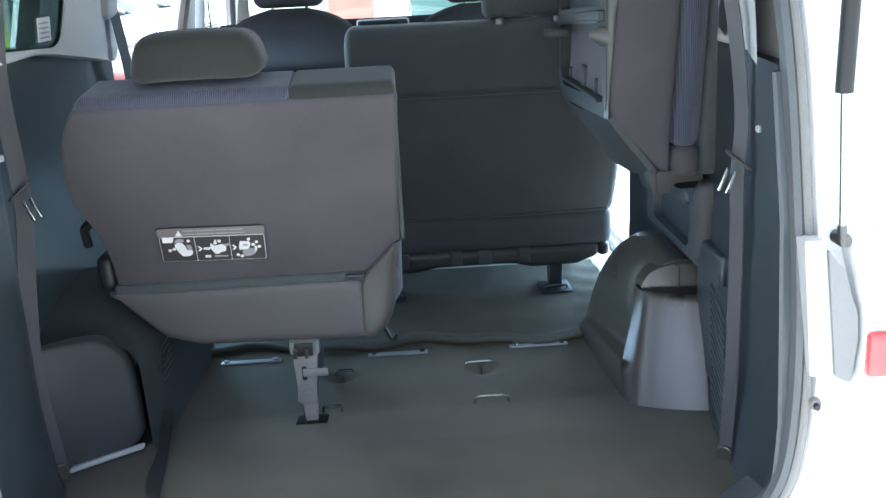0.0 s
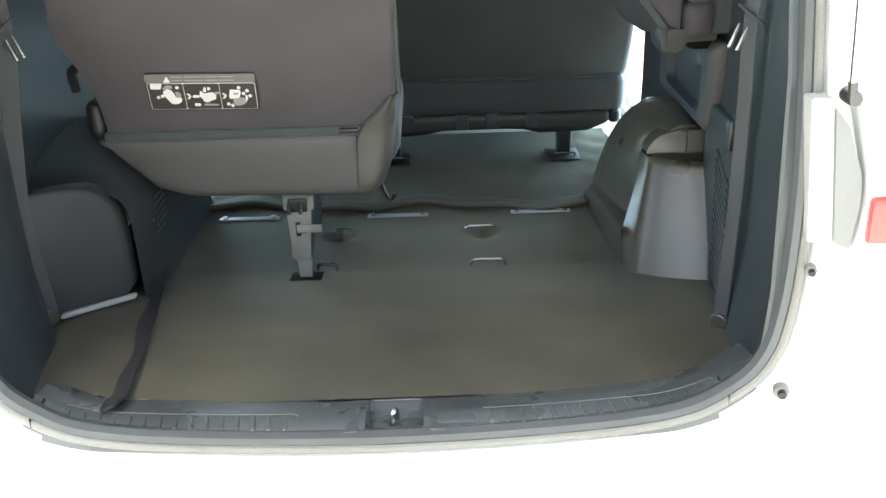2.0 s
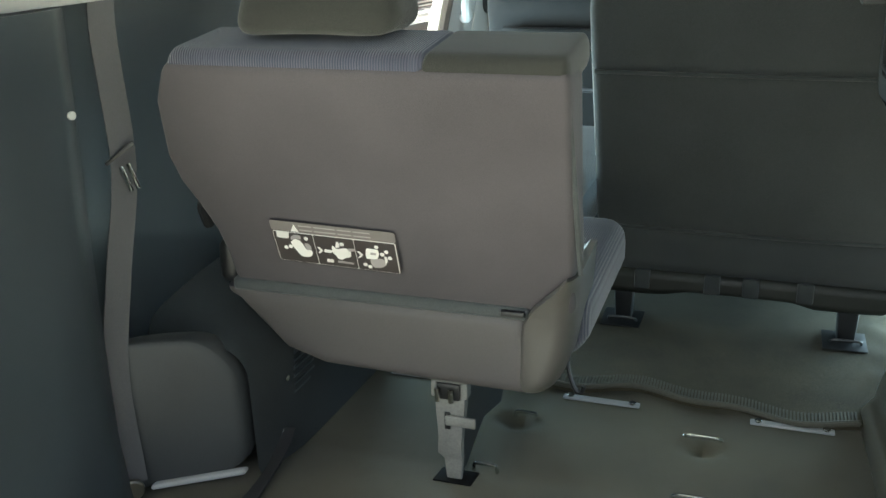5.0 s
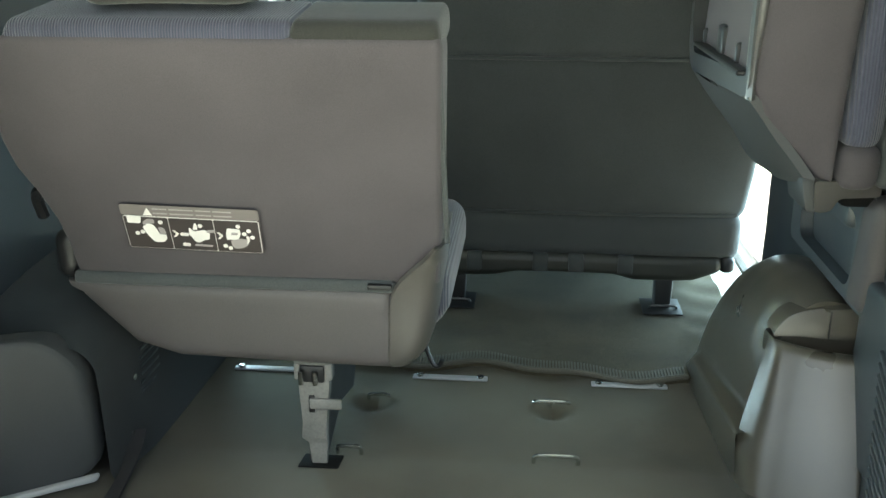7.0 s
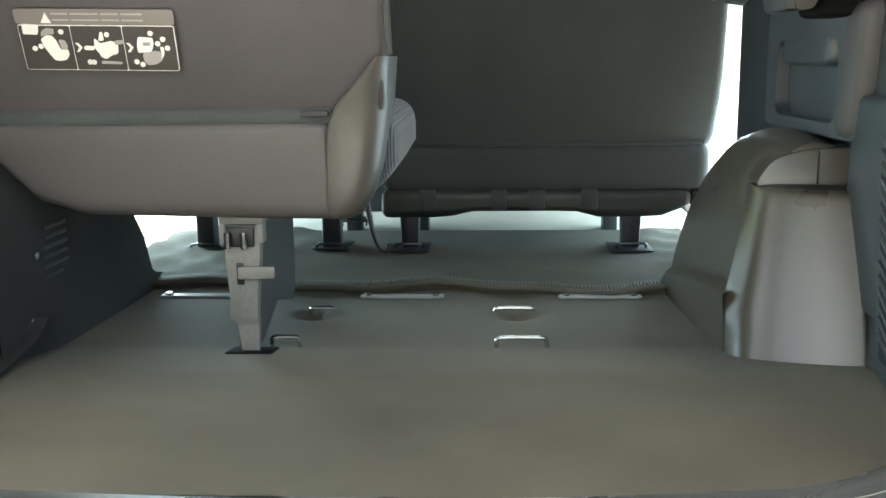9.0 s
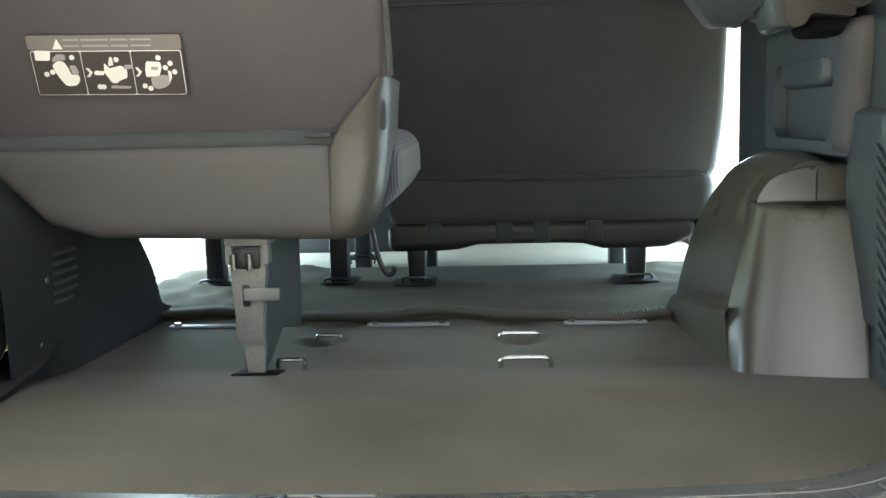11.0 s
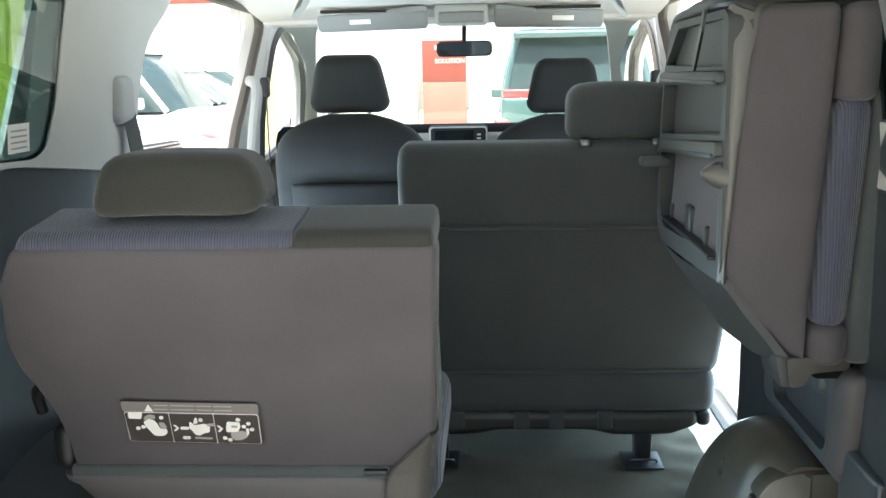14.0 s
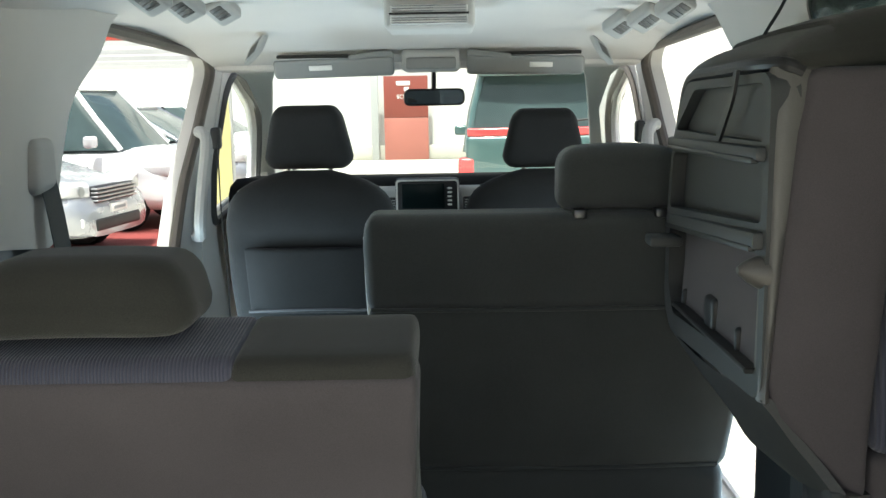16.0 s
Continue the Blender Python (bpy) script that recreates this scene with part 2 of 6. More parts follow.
def soft(bm, lo, hi, r, n=7, warp=None):
    """A padded block: a box rounded all over by r, finely divided, so that warp can shape it."""
    lo, hi = Vector(lo), Vector(hi)
    c, h = (lo + hi) / 2, (hi - lo) / 2
    made = bmesh.new()
    steps = []
    for i in range(3):
        rr = min(r, h[i] * 0.999)
        e = [-h[i] + rr * (1 - math.cos(a * math.pi / 8)) for a in range(0, 5)]
        m = [-(h[i] - rr) + 2 * (h[i] - rr) * k / n for k in range(1, n)]
        steps.append(e + m + [-v for v in reversed(e)])
    for ax in range(3):
        a, b = (ax + 1) % 3, (ax + 2) % 3
        for s in (-1, 1):
            grid = []
            for u in steps[a]:
                row = []
                for w in steps[b]:
                    p = Vector((0, 0, 0))
                    p[ax], p[a], p[b] = s * h[ax], u, w
                    q = Vector([max(-(h[i] - min(r, h[i])), min(h[i] - min(r, h[i]), p[i])) for i in range(3)])
                    d = p - q
                    p = q + d.normalized() * min(r, max(h)) if d.length > 1e-9 else p
                    for i in range(3):
                        p[i] = max(-h[i], min(h[i], p[i]))
                    p = p + c
                    row.append(made.verts.new(warp(p) if warp else p))
                grid.append(row)
            for i in range(len(grid) - 1):
                for j in range(len(grid[0]) - 1):
                    made.faces.new((grid[i][j], grid[i + 1][j], grid[i + 1][j + 1], grid[i][j + 1]))
    bmesh.ops.remove_doubles(made, verts=made.verts, dist=2e-5)
    return merge(bm, made)


def loft(bm, rings, closed=True, caps=True):
    rows = [[bm.verts.new(p) for p in ring] for ring in rings]
    n = len(rows[0])
    for a, b in zip(rows, rows[1:]):
        for i in range(n if closed else n - 1):
            j = (i + 1) % n
            bm.faces.new((a[i], a[j], b[j], b[i]))
    if caps and closed:
        bm.faces.new(rows[0][::-1]), bm.faces.new(rows[-1])
    return bm


def rail(points, n=8, closed=False):
    """A smooth line through points (Catmull-Rom)."""
    p = [Vector(q) for q in points]
    out = []
    m = len(p)
    for i in range(m if closed else m - 1):
        a = p[(i - 1) % m] if closed or i else p[0] * 2 - p[1]
        b, c = p[i], p[(i + 1) % m]
        d = p[(i + 2) % m] if closed or i + 2 < m else c * 2 - b
        for k in range(n):
            t = k / n
            out.append(0.5 * ((2 * b) + (c - a) * t + (2 * a - 5 * b + 4 * c - d) * t * t + (3 * b - a - 3 * c + d) * t**3))
    if not closed:
        out.append(p[-1])
    return out


def tube(bm, pts, r, n=10, closed=False, flat=1.0):
    pts = [Vector(p) for p in pts]
    rings, up = [], None
    for i, p in enumerate(pts):
        a = pts[i - 1] if i or closed else p
        b = pts[(i + 1) % len(pts)] if i + 1 < len(pts) or closed else p
        d = (b - a).normalized()
        if up is None:
            up = d.orthogonal().normalized()
        up = (up - d * up.dot(d)).normalized()
        side = d.cross(up)
        rr = r[i] if isinstance(r, (list, tuple)) else r
        rings.append([p + (up * math.cos(k * 2 * math.pi / n) + side * flat * math.sin(k * 2 * math.pi / n)) * rr for k in range(n)])
    if closed:
        rings.append(rings[0])
    return loft(bm, rings, caps=not closed)


def ribbon(bm, pts, width, across, thick=0.0015):
    """A flat strap along points, across being the direction of its width."""
    pts = [Vector(p) for p in pts]
    rings = []
    for i, p in enumerate(pts):
        d = (pts[min(i + 1, len(pts) - 1)] - pts[max(i - 1, 0)]).normalized()
        w = Vector(across[i] if isinstance(across, list) else across)
        w = (w - d * w.dot(d)).normalized()
        n = d.cross(w) * thick / 2
        w = w * (width[i] if isinstance(width, list) else width) / 2
        rings.append([p - w - n, p + w - n, p + w + n, p - w + n])
    return loft(bm, rings)


def plate(bm, outline, holes, to, depth):
    """A panel from a flat outline with holes; to(u, v) places a point, depth(u, v) gives the way through it."""
    loops = [outline, *holes]
    front, edges = [], []
    for loop in loops:
        vs = [bm.verts.new(to(u, v)) for u, v in loop]
        front.append(vs)
        edges += [bm.edges.new((vs[i], vs[(i + 1) % len(vs)])) for i in range(len(vs))]
    flat = bmesh.new()
    key = {}
    fe = []
    for li, loop in enumerate(loops):
        vs = [flat.verts.new((u, v, 0)) for u, v in loop]
        for i, v in enumerate(vs):
            key[v] = (li, i)
        fe += [flat.edges.new((vs[i], vs[(i + 1) % len(vs)])) for i in range(len(vs))]
    bmesh.ops.triangle_fill(flat, edges=fe, use_beauty=True, use_dissolve=False, normal=(0, 0, 1))
    tris = [[key[v] for v in f.verts] for f in flat.faces]
    flat.free()
    back = [[bm.verts.new(Vector(to(u, v)) + Vector(depth)) for u, v in loop] for loop in loops]
    for t in tris:
        bm.faces.new([front[a][b] for a, b in t])
        bm.faces.new([back[a][b] for a, b in reversed(t)])
    for f, b in zip(front, back):
        for i in range(len(f)):
            j = (i + 1) % len(f)
            bm.faces.new((f[i], f[j], b[j], b[i]))
    return bm


def curve_corner(points, r, n=5):
    """A polygon with its corners rounded."""
    out = []
    m = len(points)
    for i in range(m):
        p, a, b = Vector(points[i]), Vector(points[i - 1]), Vector(points[(i + 1) % m])
        da, db = (a - p), (b - p)
        k = min(r, da.length * 0.45, db.length * 0.45)
        s, e = p + da.normalized() * k, p + db.normalized() * k
        for t in range(n + 1):
            t /= n
            q = s * (1 - t) ** 2 + p * 2 * t * (1 - t) + e * t * t
            out.append((q.x, q.y))
    return out


def lerp_table(x, xs, ys):
    return float(np.interp(x, xs, ys))


def disc(bm, at, axis, r, depth, n=20, dome=0.0):
    a = Vector(axis).normalized()
    u = a.orthogonal().normalized()
    w = a.cross(u)
    at = Vector(at)
    rings = []
    for d, k in ((0, 1.0), (depth * 0.75, 1.0), (depth, 0.85), (depth + dome, 0.4)):
        rings.append([at + a * d + (u * math.cos(i * 2 * math.pi / n) + w * math.sin(i * 2 * math.pi / n)) * r * k for i in range(n)])
    return loft(bm, rings)


# ---- the van's shell ----
def floor_z(y):
    """Height of the load floor, which rises to the tail."""
    return lerp_table(y, (-0.15, 0.06, 0.2, 0.35, 0.45, 0.55, 0.7, 0.9, 2.6), (0.598, 0.598, 0.597, 0.587, 0.572, 0.557, 0.554, 0.552, 0.54))


def dimple(x, y):
    """Hollows pressed into the carpet beside the forward strikers."""
    d = 0.0
    for cx in (0.195, -0.135):
        d += 0.018 * math.exp(-(((x - cx) / 0.028) ** 2 + ((y - 0.745) / 0.028) ** 2) ** 2)
        d += 0.008 * max(0, 1 - abs(x - cx) / (0.004 + max(0, y - 0.745) * 0.55)) ** 0.7 if 0.745 < y < 0.9 else 0
    return d


HALF = [(0, -0.131, 0.609), (0.25, -0.122, 0.611), (0.42, -0.109, 0.621), (0.502, -0.100, 0.651), (0.553, -0.095, 0.70), (0.575, -0.089, 0.79),
        (0.582, -0.075, 0.95), (0.575, -0.06, 1.12), (0.56, -0.03, 1.35), (0.54, 0.03, 1.55), (0.5, 0.07, 1.67), (0.4, 0.09, 1.725), (0.2, 0.1, 1.74)]
RIM = rail([(x, y, z) for x, y, z in HALF] + [(0, 0.102, 1.745)] + [(-x, y, z) for x, y, z in reversed(HALF[1:])], 6, closed=True)


def rim_out(d, dy):
    """The opening's line moved outwards by d and backwards by dy."""
    out = []
    for i, p in enumerate(RIM):
        t = RIM[(i + 1) % len(RIM)] - RIM[i - 1]
        n = Vector((t.z, 0, -t.x)).normalized()
        out.append(p + n * d + Vector((0, dy, 0)))
    return out


def roof_z(x, y):
    z = lerp_table(y, (0.05, 0.3, 0.7, 1.2, 1.7, 2.1, 2.45), (1.70, 1.735, 1.75, 1.75, 1.725, 1.675, 1.625))
    return z - lerp_table(y, (0.9, 1.4, 2.0), (0.10, 0.045, 0.004)) * (abs(x) / 0.64) ** 3.5


def wall_x(z):
    return lerp_table(z, (0.5, 0.8, 1.1, 1.3, 1.5, 1.7), (0.655, 0.655, 0.65, 0.645, 0.63, 0.60))


def build_shell():
    # load floor
    bm = bmesh.new()
    top, low = [], []
    ys = [-0.008 + i * 0.012 for i in range(81)]
    for y in ys:
        w = lerp_table(y, (-0.066, -0.03, 0.02, 0.08, 0.2, 1.0), (0.44, 0.50, 0.55, 0.60, 0.64, 0.65))
        top.append([(w * k / 40, y, floor_z(y) - dimple(w * k / 40, y) + (0.012 * max(0, abs(k) / 40 - 0.9) * 10) ** 1.5) for k in range(-40, 41)])
    loft(bm, top, closed=False)
    low = [[(x, y, z - 0.03) for x, y, z in r] for r in top]
    loft(bm, low, closed=False)
    tagged(part("floor", bm, CARPET), "dark olive-grey carpet of the van's load floor", "floor", kind="structure")
    # cabin floor
    bm = bmesh.new()
    box(bm, (-0.70, 0.93, 0.46), (0.70, 3.0, 0.538), 0.01)
    tagged(part("cabin_floor", bm, FLOORTRIM), "beige floor of the van's cabin", "floor", kind="structure")
    for s, side in ((-1, "left"), (1, "right")):
        # dark lower trim, a column by the tail and a wall ahead of it
        plan = [(0.610, -0.083), (0.562, -0.090), (0.558, -0.086), (0.575, -0.06), (0.592, 0.0), (0.602, 0.10), (0.606, 0.2), (0.606, 0.243), (0.612, 0.25), (0.628, 0.253), (0.634, 0.27),
                (0.640, 0.42), (0.655, 0.6), (0.655, 0.95), (0.640, 1.03), (0.624, 1.06), (0.626, 1.085), (0.70, 1.10)]
        bm = bmesh.new()
        rows = []
        for z in (0.56, 0.62, 0.66, 0.72, 0.8, 0.95, 1.1, 1.2, 1.395 if s > 0 else 1.333):
            row = []
            for x, y in plan:
                k = max(0, min(1, (0.3 - y) / 0.39))
                yy = y + k * lerp_table(z, (0.56, 0.7, 0.95, 1.12, 1.3), (0.03, 0.0, 0.018, 0.032, 0.055))
                xx = x + (0.030 if s < 0 else -0.006) * min(1, max(0, (y - 0.2) / 0.12)) - lerp_table(z, (0.56, 0.62, 0.7, 0.8, 1.1, 1.3), (0.060, 0.030, 0.008, 0, 0.004, 0.016)) * (0.25 + 0.75 * k)
                row.append((s * xx, yy, min(z, lerp_table(y, (0.25, 0.34), (1.302, 1.395))) if s > 0 else z))
            rows.append(row)
        rows.append([(x + s * 0.05, y, z + 0.003) for x, y, z in rows[-1]])
        loft(bm, rows, closed=False)
        loft(bm, [[(x + s * 0.05, y, z) for x, y, z in r] for r in rows], closed=False)
        tagged(part("wall_%s_lower" % side, bm, PLASTIC), "dark blue-black moulded side trim beside the load floor", "wall trim", kind="structure")
        # pale upper trim with the quarter window, and the pillar before the sliding door
        if s < 0:
            win = [(0.36, 1.354), (0.66, 1.340), (0.705, 1.352), (0.747, 1.433), (0.767, 1.547), (0.783, 1.675), (0.50, 1.672), (0.36, 1.60)]
        else:
            win = [(0.36, 1.395), (0.68, 1.385), (0.72, 1.40), (0.82, 1.54), (0.88, 1.66), (0.80, 1.675), (0.40, 1.665), (0.36, 1.60)]
        lift, fore = (0.033, 0.025) if s < 0 else (0.0, 0.0)
        outline = [(0.02, 1.302 + lift), (0.60, 1.302 + lift), (0.9, 1.285 + lift * 0.4), (1.075 + fore, 1.27), (1.10 + fore * 0.7, 1.40), (1.16 + fore * 0.4, 1.54), (1.36 - fore * 2.6, 1.62) if s < 0 else (1.26, 1.60), (1.36 - fore * 0.9, 1.685), (1.42 - fore, 1.71), (1.30, 1.72), (0.7, 1.73), (0.12, 1.715), (0.06, 1.55)]
        bm = bmesh.new()
        to = lambda u, v, s=s: (s * (wall_x(v) - 0.006 - 0.045 * max(0, min(1, (0.25 - u) / 0.25))), u, v)
        plate(bm, curve_corner(outline, 0.05), [curve_corner(win, 0.025)], to, (s * 0.05, 0, 0))
        tagged(part("wall_%s_upper" % side, bm, BEIGE, angle=50), "pale grey upper side trim round the rear quarter window", "wall trim", kind="structure")
        w = thing("window_%d" % (1 if s < 0 else 2), (s * 0.67, 0.65, 1.33), "tinted rear quarter window with a black rubber frame", "window", kind="structure")
        bm = bmesh.new()
        plate(bm, curve_corner(win, 0.025), [], lambda u, v: (s * (wall_x(v) - 0.003), u, v), (s * 0.004, 0, 0))
        g = part("pane", bm, TINT, w)
        g.visible_shadow = False
        bm = bmesh.new()
        tube(bm, [(s * (wall_x(v) + 0.004), u, v) for u, v in curve_corner(win, 0.025)], 0.004, 8, closed=True)
        part("rubber_frame", bm, RUBBER, w)
        if s < 0:
            bm = bmesh.new()
            box(bm, (-0.6305, 0.572, 1.356), (-0.6295, 0.640, 1.401), warp=lambda p: Vector((p.x - 0.0035 + (p.z - 1.37) * 0.08, p.y, p.z)))
            n = part("paper_notice", bm, PAPER, w, "white paper notice on the glass")
            for k in range(4):
                bm = bmesh.new()
                box(bm, (-0.6293, 0.579, 1.362 + k * 0.009), (-0.6288, 0.630, 1.365 + k * 0.009), warp=lambda p: Vector((p.x - 0.0035 + (p.z - 1.37) * 0.08, p.y, p.z)))
                part("text_bar", bm, GREYPRINT, n)
        # door surround: the frame of the open sliding door
        hole = curve_corner([(1.08, 0.52), (1.085, 1.22), (1.11, 1.40), (1.17, 1.52), (1.40, 1.685), (2.34, 1.665), (2.42, 1.62), (2.34, 1.48), (2.14, 1.27), (2.03, 1.10), (1.99, 0.52)], 0.05)
        outer = [(1.0, 0.44), (1.0, 1.26), (1.02, 1.42), (1.08, 1.56), (1.36, 1.76), (2.45, 1.73), (2.60, 1.64), (2.50, 1.40), (2.36, 1.1), (2.3, 0.44)]
        bm = bmesh.new()
        plate(bm, outer, [hole], lambda u, v: (s * (wall_x(v) + 0.065), u, v), (s * 0.045, 0, 0))
        tagged(part("door_frame_%s" % side, bm, BEIGE, angle=50), "pale grey frame of the open sliding door", "door frame", kind="structure")
        bm = bmesh.new()
        tube(bm, [(s * (wall_x(v) + 0.060), u, v) for u, v in hole], 0.016, 8, closed=True)
        tagged(part("door_seal_%s" % side, bm, DOORSEAL), "grey-brown rubber seal round the sliding door opening", "door seal", kind="structure")
        # front door with its window
        out2 = [(2.3, 0.44), (2.36, 1.1), (2.47, 1.32), (2.60, 1.66), (2.76, 1.68), (3.28, 1.45), (3.36, 1.18), (3.36, 0.44)]
        hol2 = curve_corner([(2.33, 1.13), (2.36, 1.32), (2.49, 1.58), (2.60, 1.63), (2.98, 1.52), (3.08, 1.42), (3.06, 1.19)], 0.06)
        hol2 = [(-0.588 + (u + 0.588) * 1.05, v) for u, v in hol2]
        bm = bmesh.new()
        plate(bm, out2, [hol2], lambda u, v: (s * (wall_x(v) + 0.062), u, v), (s * 0.04, 0, 0))
        tagged(part("wall_%s_front" % side, bm, BEIGE, angle=50), "pale grey front door trim with a window", "wall trim", kind="structure")
        bm = bmesh.new()
        tube(bm, [(s * (wall_x(v) + 0.058), u, v) for u, v in hol2], 0.013, 8, closed=True)
        # left seal coloured darker than the right one, for its shade
        tagged(part("front_window_seal_%s" % side, bm, SHADEBLACK if s < 0 else DOORSEAL), "dark brown rubber edge of the front side window", "window seal", kind="structure")
        bm = bmesh.new()
        cu, cv = sum(u for u, v in hol2) / len(hol2), sum(v for u, v in hol2) / len(hol2)
        tube(bm, [(s * (wall_x(v) + 0.092), cu + (u - cu) * 0.93, cv + (v - cv) * 0.93) for u, v in hol2], 0.010, 8, closed=True)
        tagged(part("front_door_edge_%s" % side, bm, WHITE), "white painted edge of the front door", "door edge", kind="structure")
        # outer skin of the body side, with a gap where the sliding door is pushed back
        skin = [(-0.05, 0.32), (-0.03, 1.1), (0.1, 1.74), (2.95, 1.74), (3.85, 1.52), (4.4, 1.12), (4.4, 0.32)]
        win3 = [(0.30, 1.31), (0.80, 1.30), (0.95, 1.66), (0.40, 1.68), (0.30, 1.6)]
        bm = bmesh.new()
        plate(bm, skin, [win3, [(1.02, 0.48), (1.02, 1.28), (1.10, 1.53), (1.36, 1.69), (2.66, 1.68), (2.52, 1.45), (2.32, 1.2), (2.22, 1.05), (2.16, 0.48)], [(2.74, 1.10), (2.78, 1.32), (2.92, 1.64), (3.0, 1.68), (3.55, 1.56), (3.72, 1.42), (3.7, 1.12)]],
              lambda u, v: (s * (wall_x(v) + 0.13 + 0.03 * math.sin(max(0, min(1, (v - 0.3) / 1.0)) * 3.1)), u, v), (s * 0.012, 0, 0))
        tagged(part("body_side_%s" % side, bm, WHITE, angle=50), "white painted outer body side of the van", "body panel", kind="structure")
    # inner trim of the tail pillar, swelling out to the roof
    bm = bmesh.new()
    rows = []
    for z in (1.30, 1.36, 1.40, 1.45, 1.51, 1.555, 1.605, 1.65, 1.69, 1.73):
        fore = lerp_table(z, (1.30, 1.36, 1.40, 1.45, 1.51, 1.555, 1.605, 1.65, 1.73), (0.632, 0.625, 0.612, 0.603, 0.587, 0.570, 0.543, 0.512, 0.43))
        aft = lerp_table(z, (1.30, 1.36, 1.55, 1.67, 1.73), (0.560, 0.556, 0.536, 0.492, 0.40))
        rows.append([(wall_x(z) + 0.01, 0.350, z), (fore + 0.012, 0.343, z), (fore + 0.003, 0.336, z), (fore, 0.322, z)] + [(fore + (aft - fore) * u, 0.322 - 0.25 * u, z) for u in (0.2, 0.4, 0.6, 0.8, 1.0)])
    loft(bm, rows, closed=False)
    tagged(part("pillar_trim", bm, BEIGE, angle=60), "pale grey moulded trim of the tail pillar", "wall trim", kind="structure")
    # ceiling
    bm = bmesh.new()
    ys = [0.09, 0.16, 0.25, 0.4, 0.6, 0.9, 1.2, 1.5, 1.7, 1.9, 2.1, 2.25, 2.36, 2.44]
    xs = [k / 16 for k in range(-16, 17)]
    rows = [[(x * 0.655, y, roof_z(x * 0.655, y)) for x in xs] for y in ys]
    loft(bm, rows, closed=False)
    loft(bm, [[(x, y, z + 0.05) for x, y, z in r] for r in rows], closed=False)
    tagged(part("ceiling", bm, LINER), "pale grey cloth headliner", "ceiling", kind="structure")
    bm = bmesh.new()
    rows = [[(x * 0.78, y - 0.02, roof_z(x * 0.66, y) + 0.075) for x in xs] for y in ys]
    loft(bm, rows, closed=False)
    tagged(part("roof_panel", bm, WHITE), "white painted roof of the van", "roof", kind="structure")
    # tail: seal, painted jamb, outer panel
    bm = bmesh.new()
    loft(bm, [[p for p in rim_out(d, dy)] for d, dy in ((-0.004, 0.022), (-0.010, 0.006), (-0.006, -0.006), (0.003, -0.009), (0.008, -0.004))], caps=False)
    tagged(part("tailgate_seal_lip", bm, LIP), "black rubber lip round the tailgate opening", "door seal", kind="structure")
    bm = bmesh.new()
    tube(bm, rim_out(0.0135, -0.003), 0.0075, 10, closed=True)
    tagged(part("tailgate_seal", bm, SEALGREY), "grey rubber seal round the tailgate opening", "door seal", kind="structure")
    bm = bmesh.new()
    loft(bm, [rim_out(d, dy) for d, dy in ((0.013, 0.02), (0.020, 0.010), (0.027, -0.004), (0.075, -0.01), (0.09, -0.014), (0.10, -0.028), (0.12, -0.05), (0.20, -0.06), (0.28, -0.03))], caps=False)
    tagged(part("tail_panel", bm, WHITE), "white painted jamb and body round the tailgate opening", "body panel", kind="structure")
    bm = bmesh.new()
    rows = []
    for x in [k * 0.05 for k in range(-16, 17)]:
        b = -0.04 * (x / 0.8) ** 2
        rows.append([(x, -0.16 - b, 0.50), (x, -0.20 - b, 0.505), (x, -0.235 - b, 0.48), (x, -0.25 - b, 0.40), (x, -0.24 - b, 0.28), (x, -0.18 - b, 0.24), (x, -0.1, 0.24), (x, -0.1, 0.5)])
    loft(bm, rows)
    tagged(part("bumper", bm, WHITE), "white painted rear bumper under the tailgate", "bumper", kind="structure")
    # sill trim
    bm = bmesh.new()
    rows = []
    for x in [k * 0.02 for k in range(-26, -1)] + [-0.030, -0.024, -0.021, 0.0, 0.019, 0.04, 0.059, 0.062, 0.068] + [k * 0.02 for k in range(4, 29)]:
        b = 0.05 * (abs(x) / 0.52) ** 2.2
        e = 0.028 * max(0, (abs(x) - 0.40) / 0.12) ** 2
        inside = -0.022 < x < 0.060
        front = (0.586, 0.590, 0.597, 0.600, 0.601) if inside else (0.6045, 0.6125, 0.619, 0.617, 0.609)
        rows.append([(x, 0.000 + b, 0.572), (x, -0.010 + b, 0.5965 + e * 0.25), (x, -0.019 + b, 0.6010 + e * 0.35)] + [(x, y + b * u, z + e) for y, z, u in zip((-0.0245, -0.055, -0.085, -0.118, -0.127), front, (0.95, 0.9, 0.8, 0.5, 0.5))] + [(x, -0.130 + b * 0.5, 0.59 + e)])
    loft(bm, rows, closed=False)
    return part("sill_trim", bm, SILLTRIM, angle=40)


sill = build_shell()
tagged(sill, "dark plastic sill trim with ribbed tread strips", "sill", kind="structure")


def sill_y(x):
    return 0.05 * (abs(x) / 0.52) ** 2.2


def sill_z(x):
    return 0.028 * max(0, (abs(x) - 0.40) / 0.12) ** 2


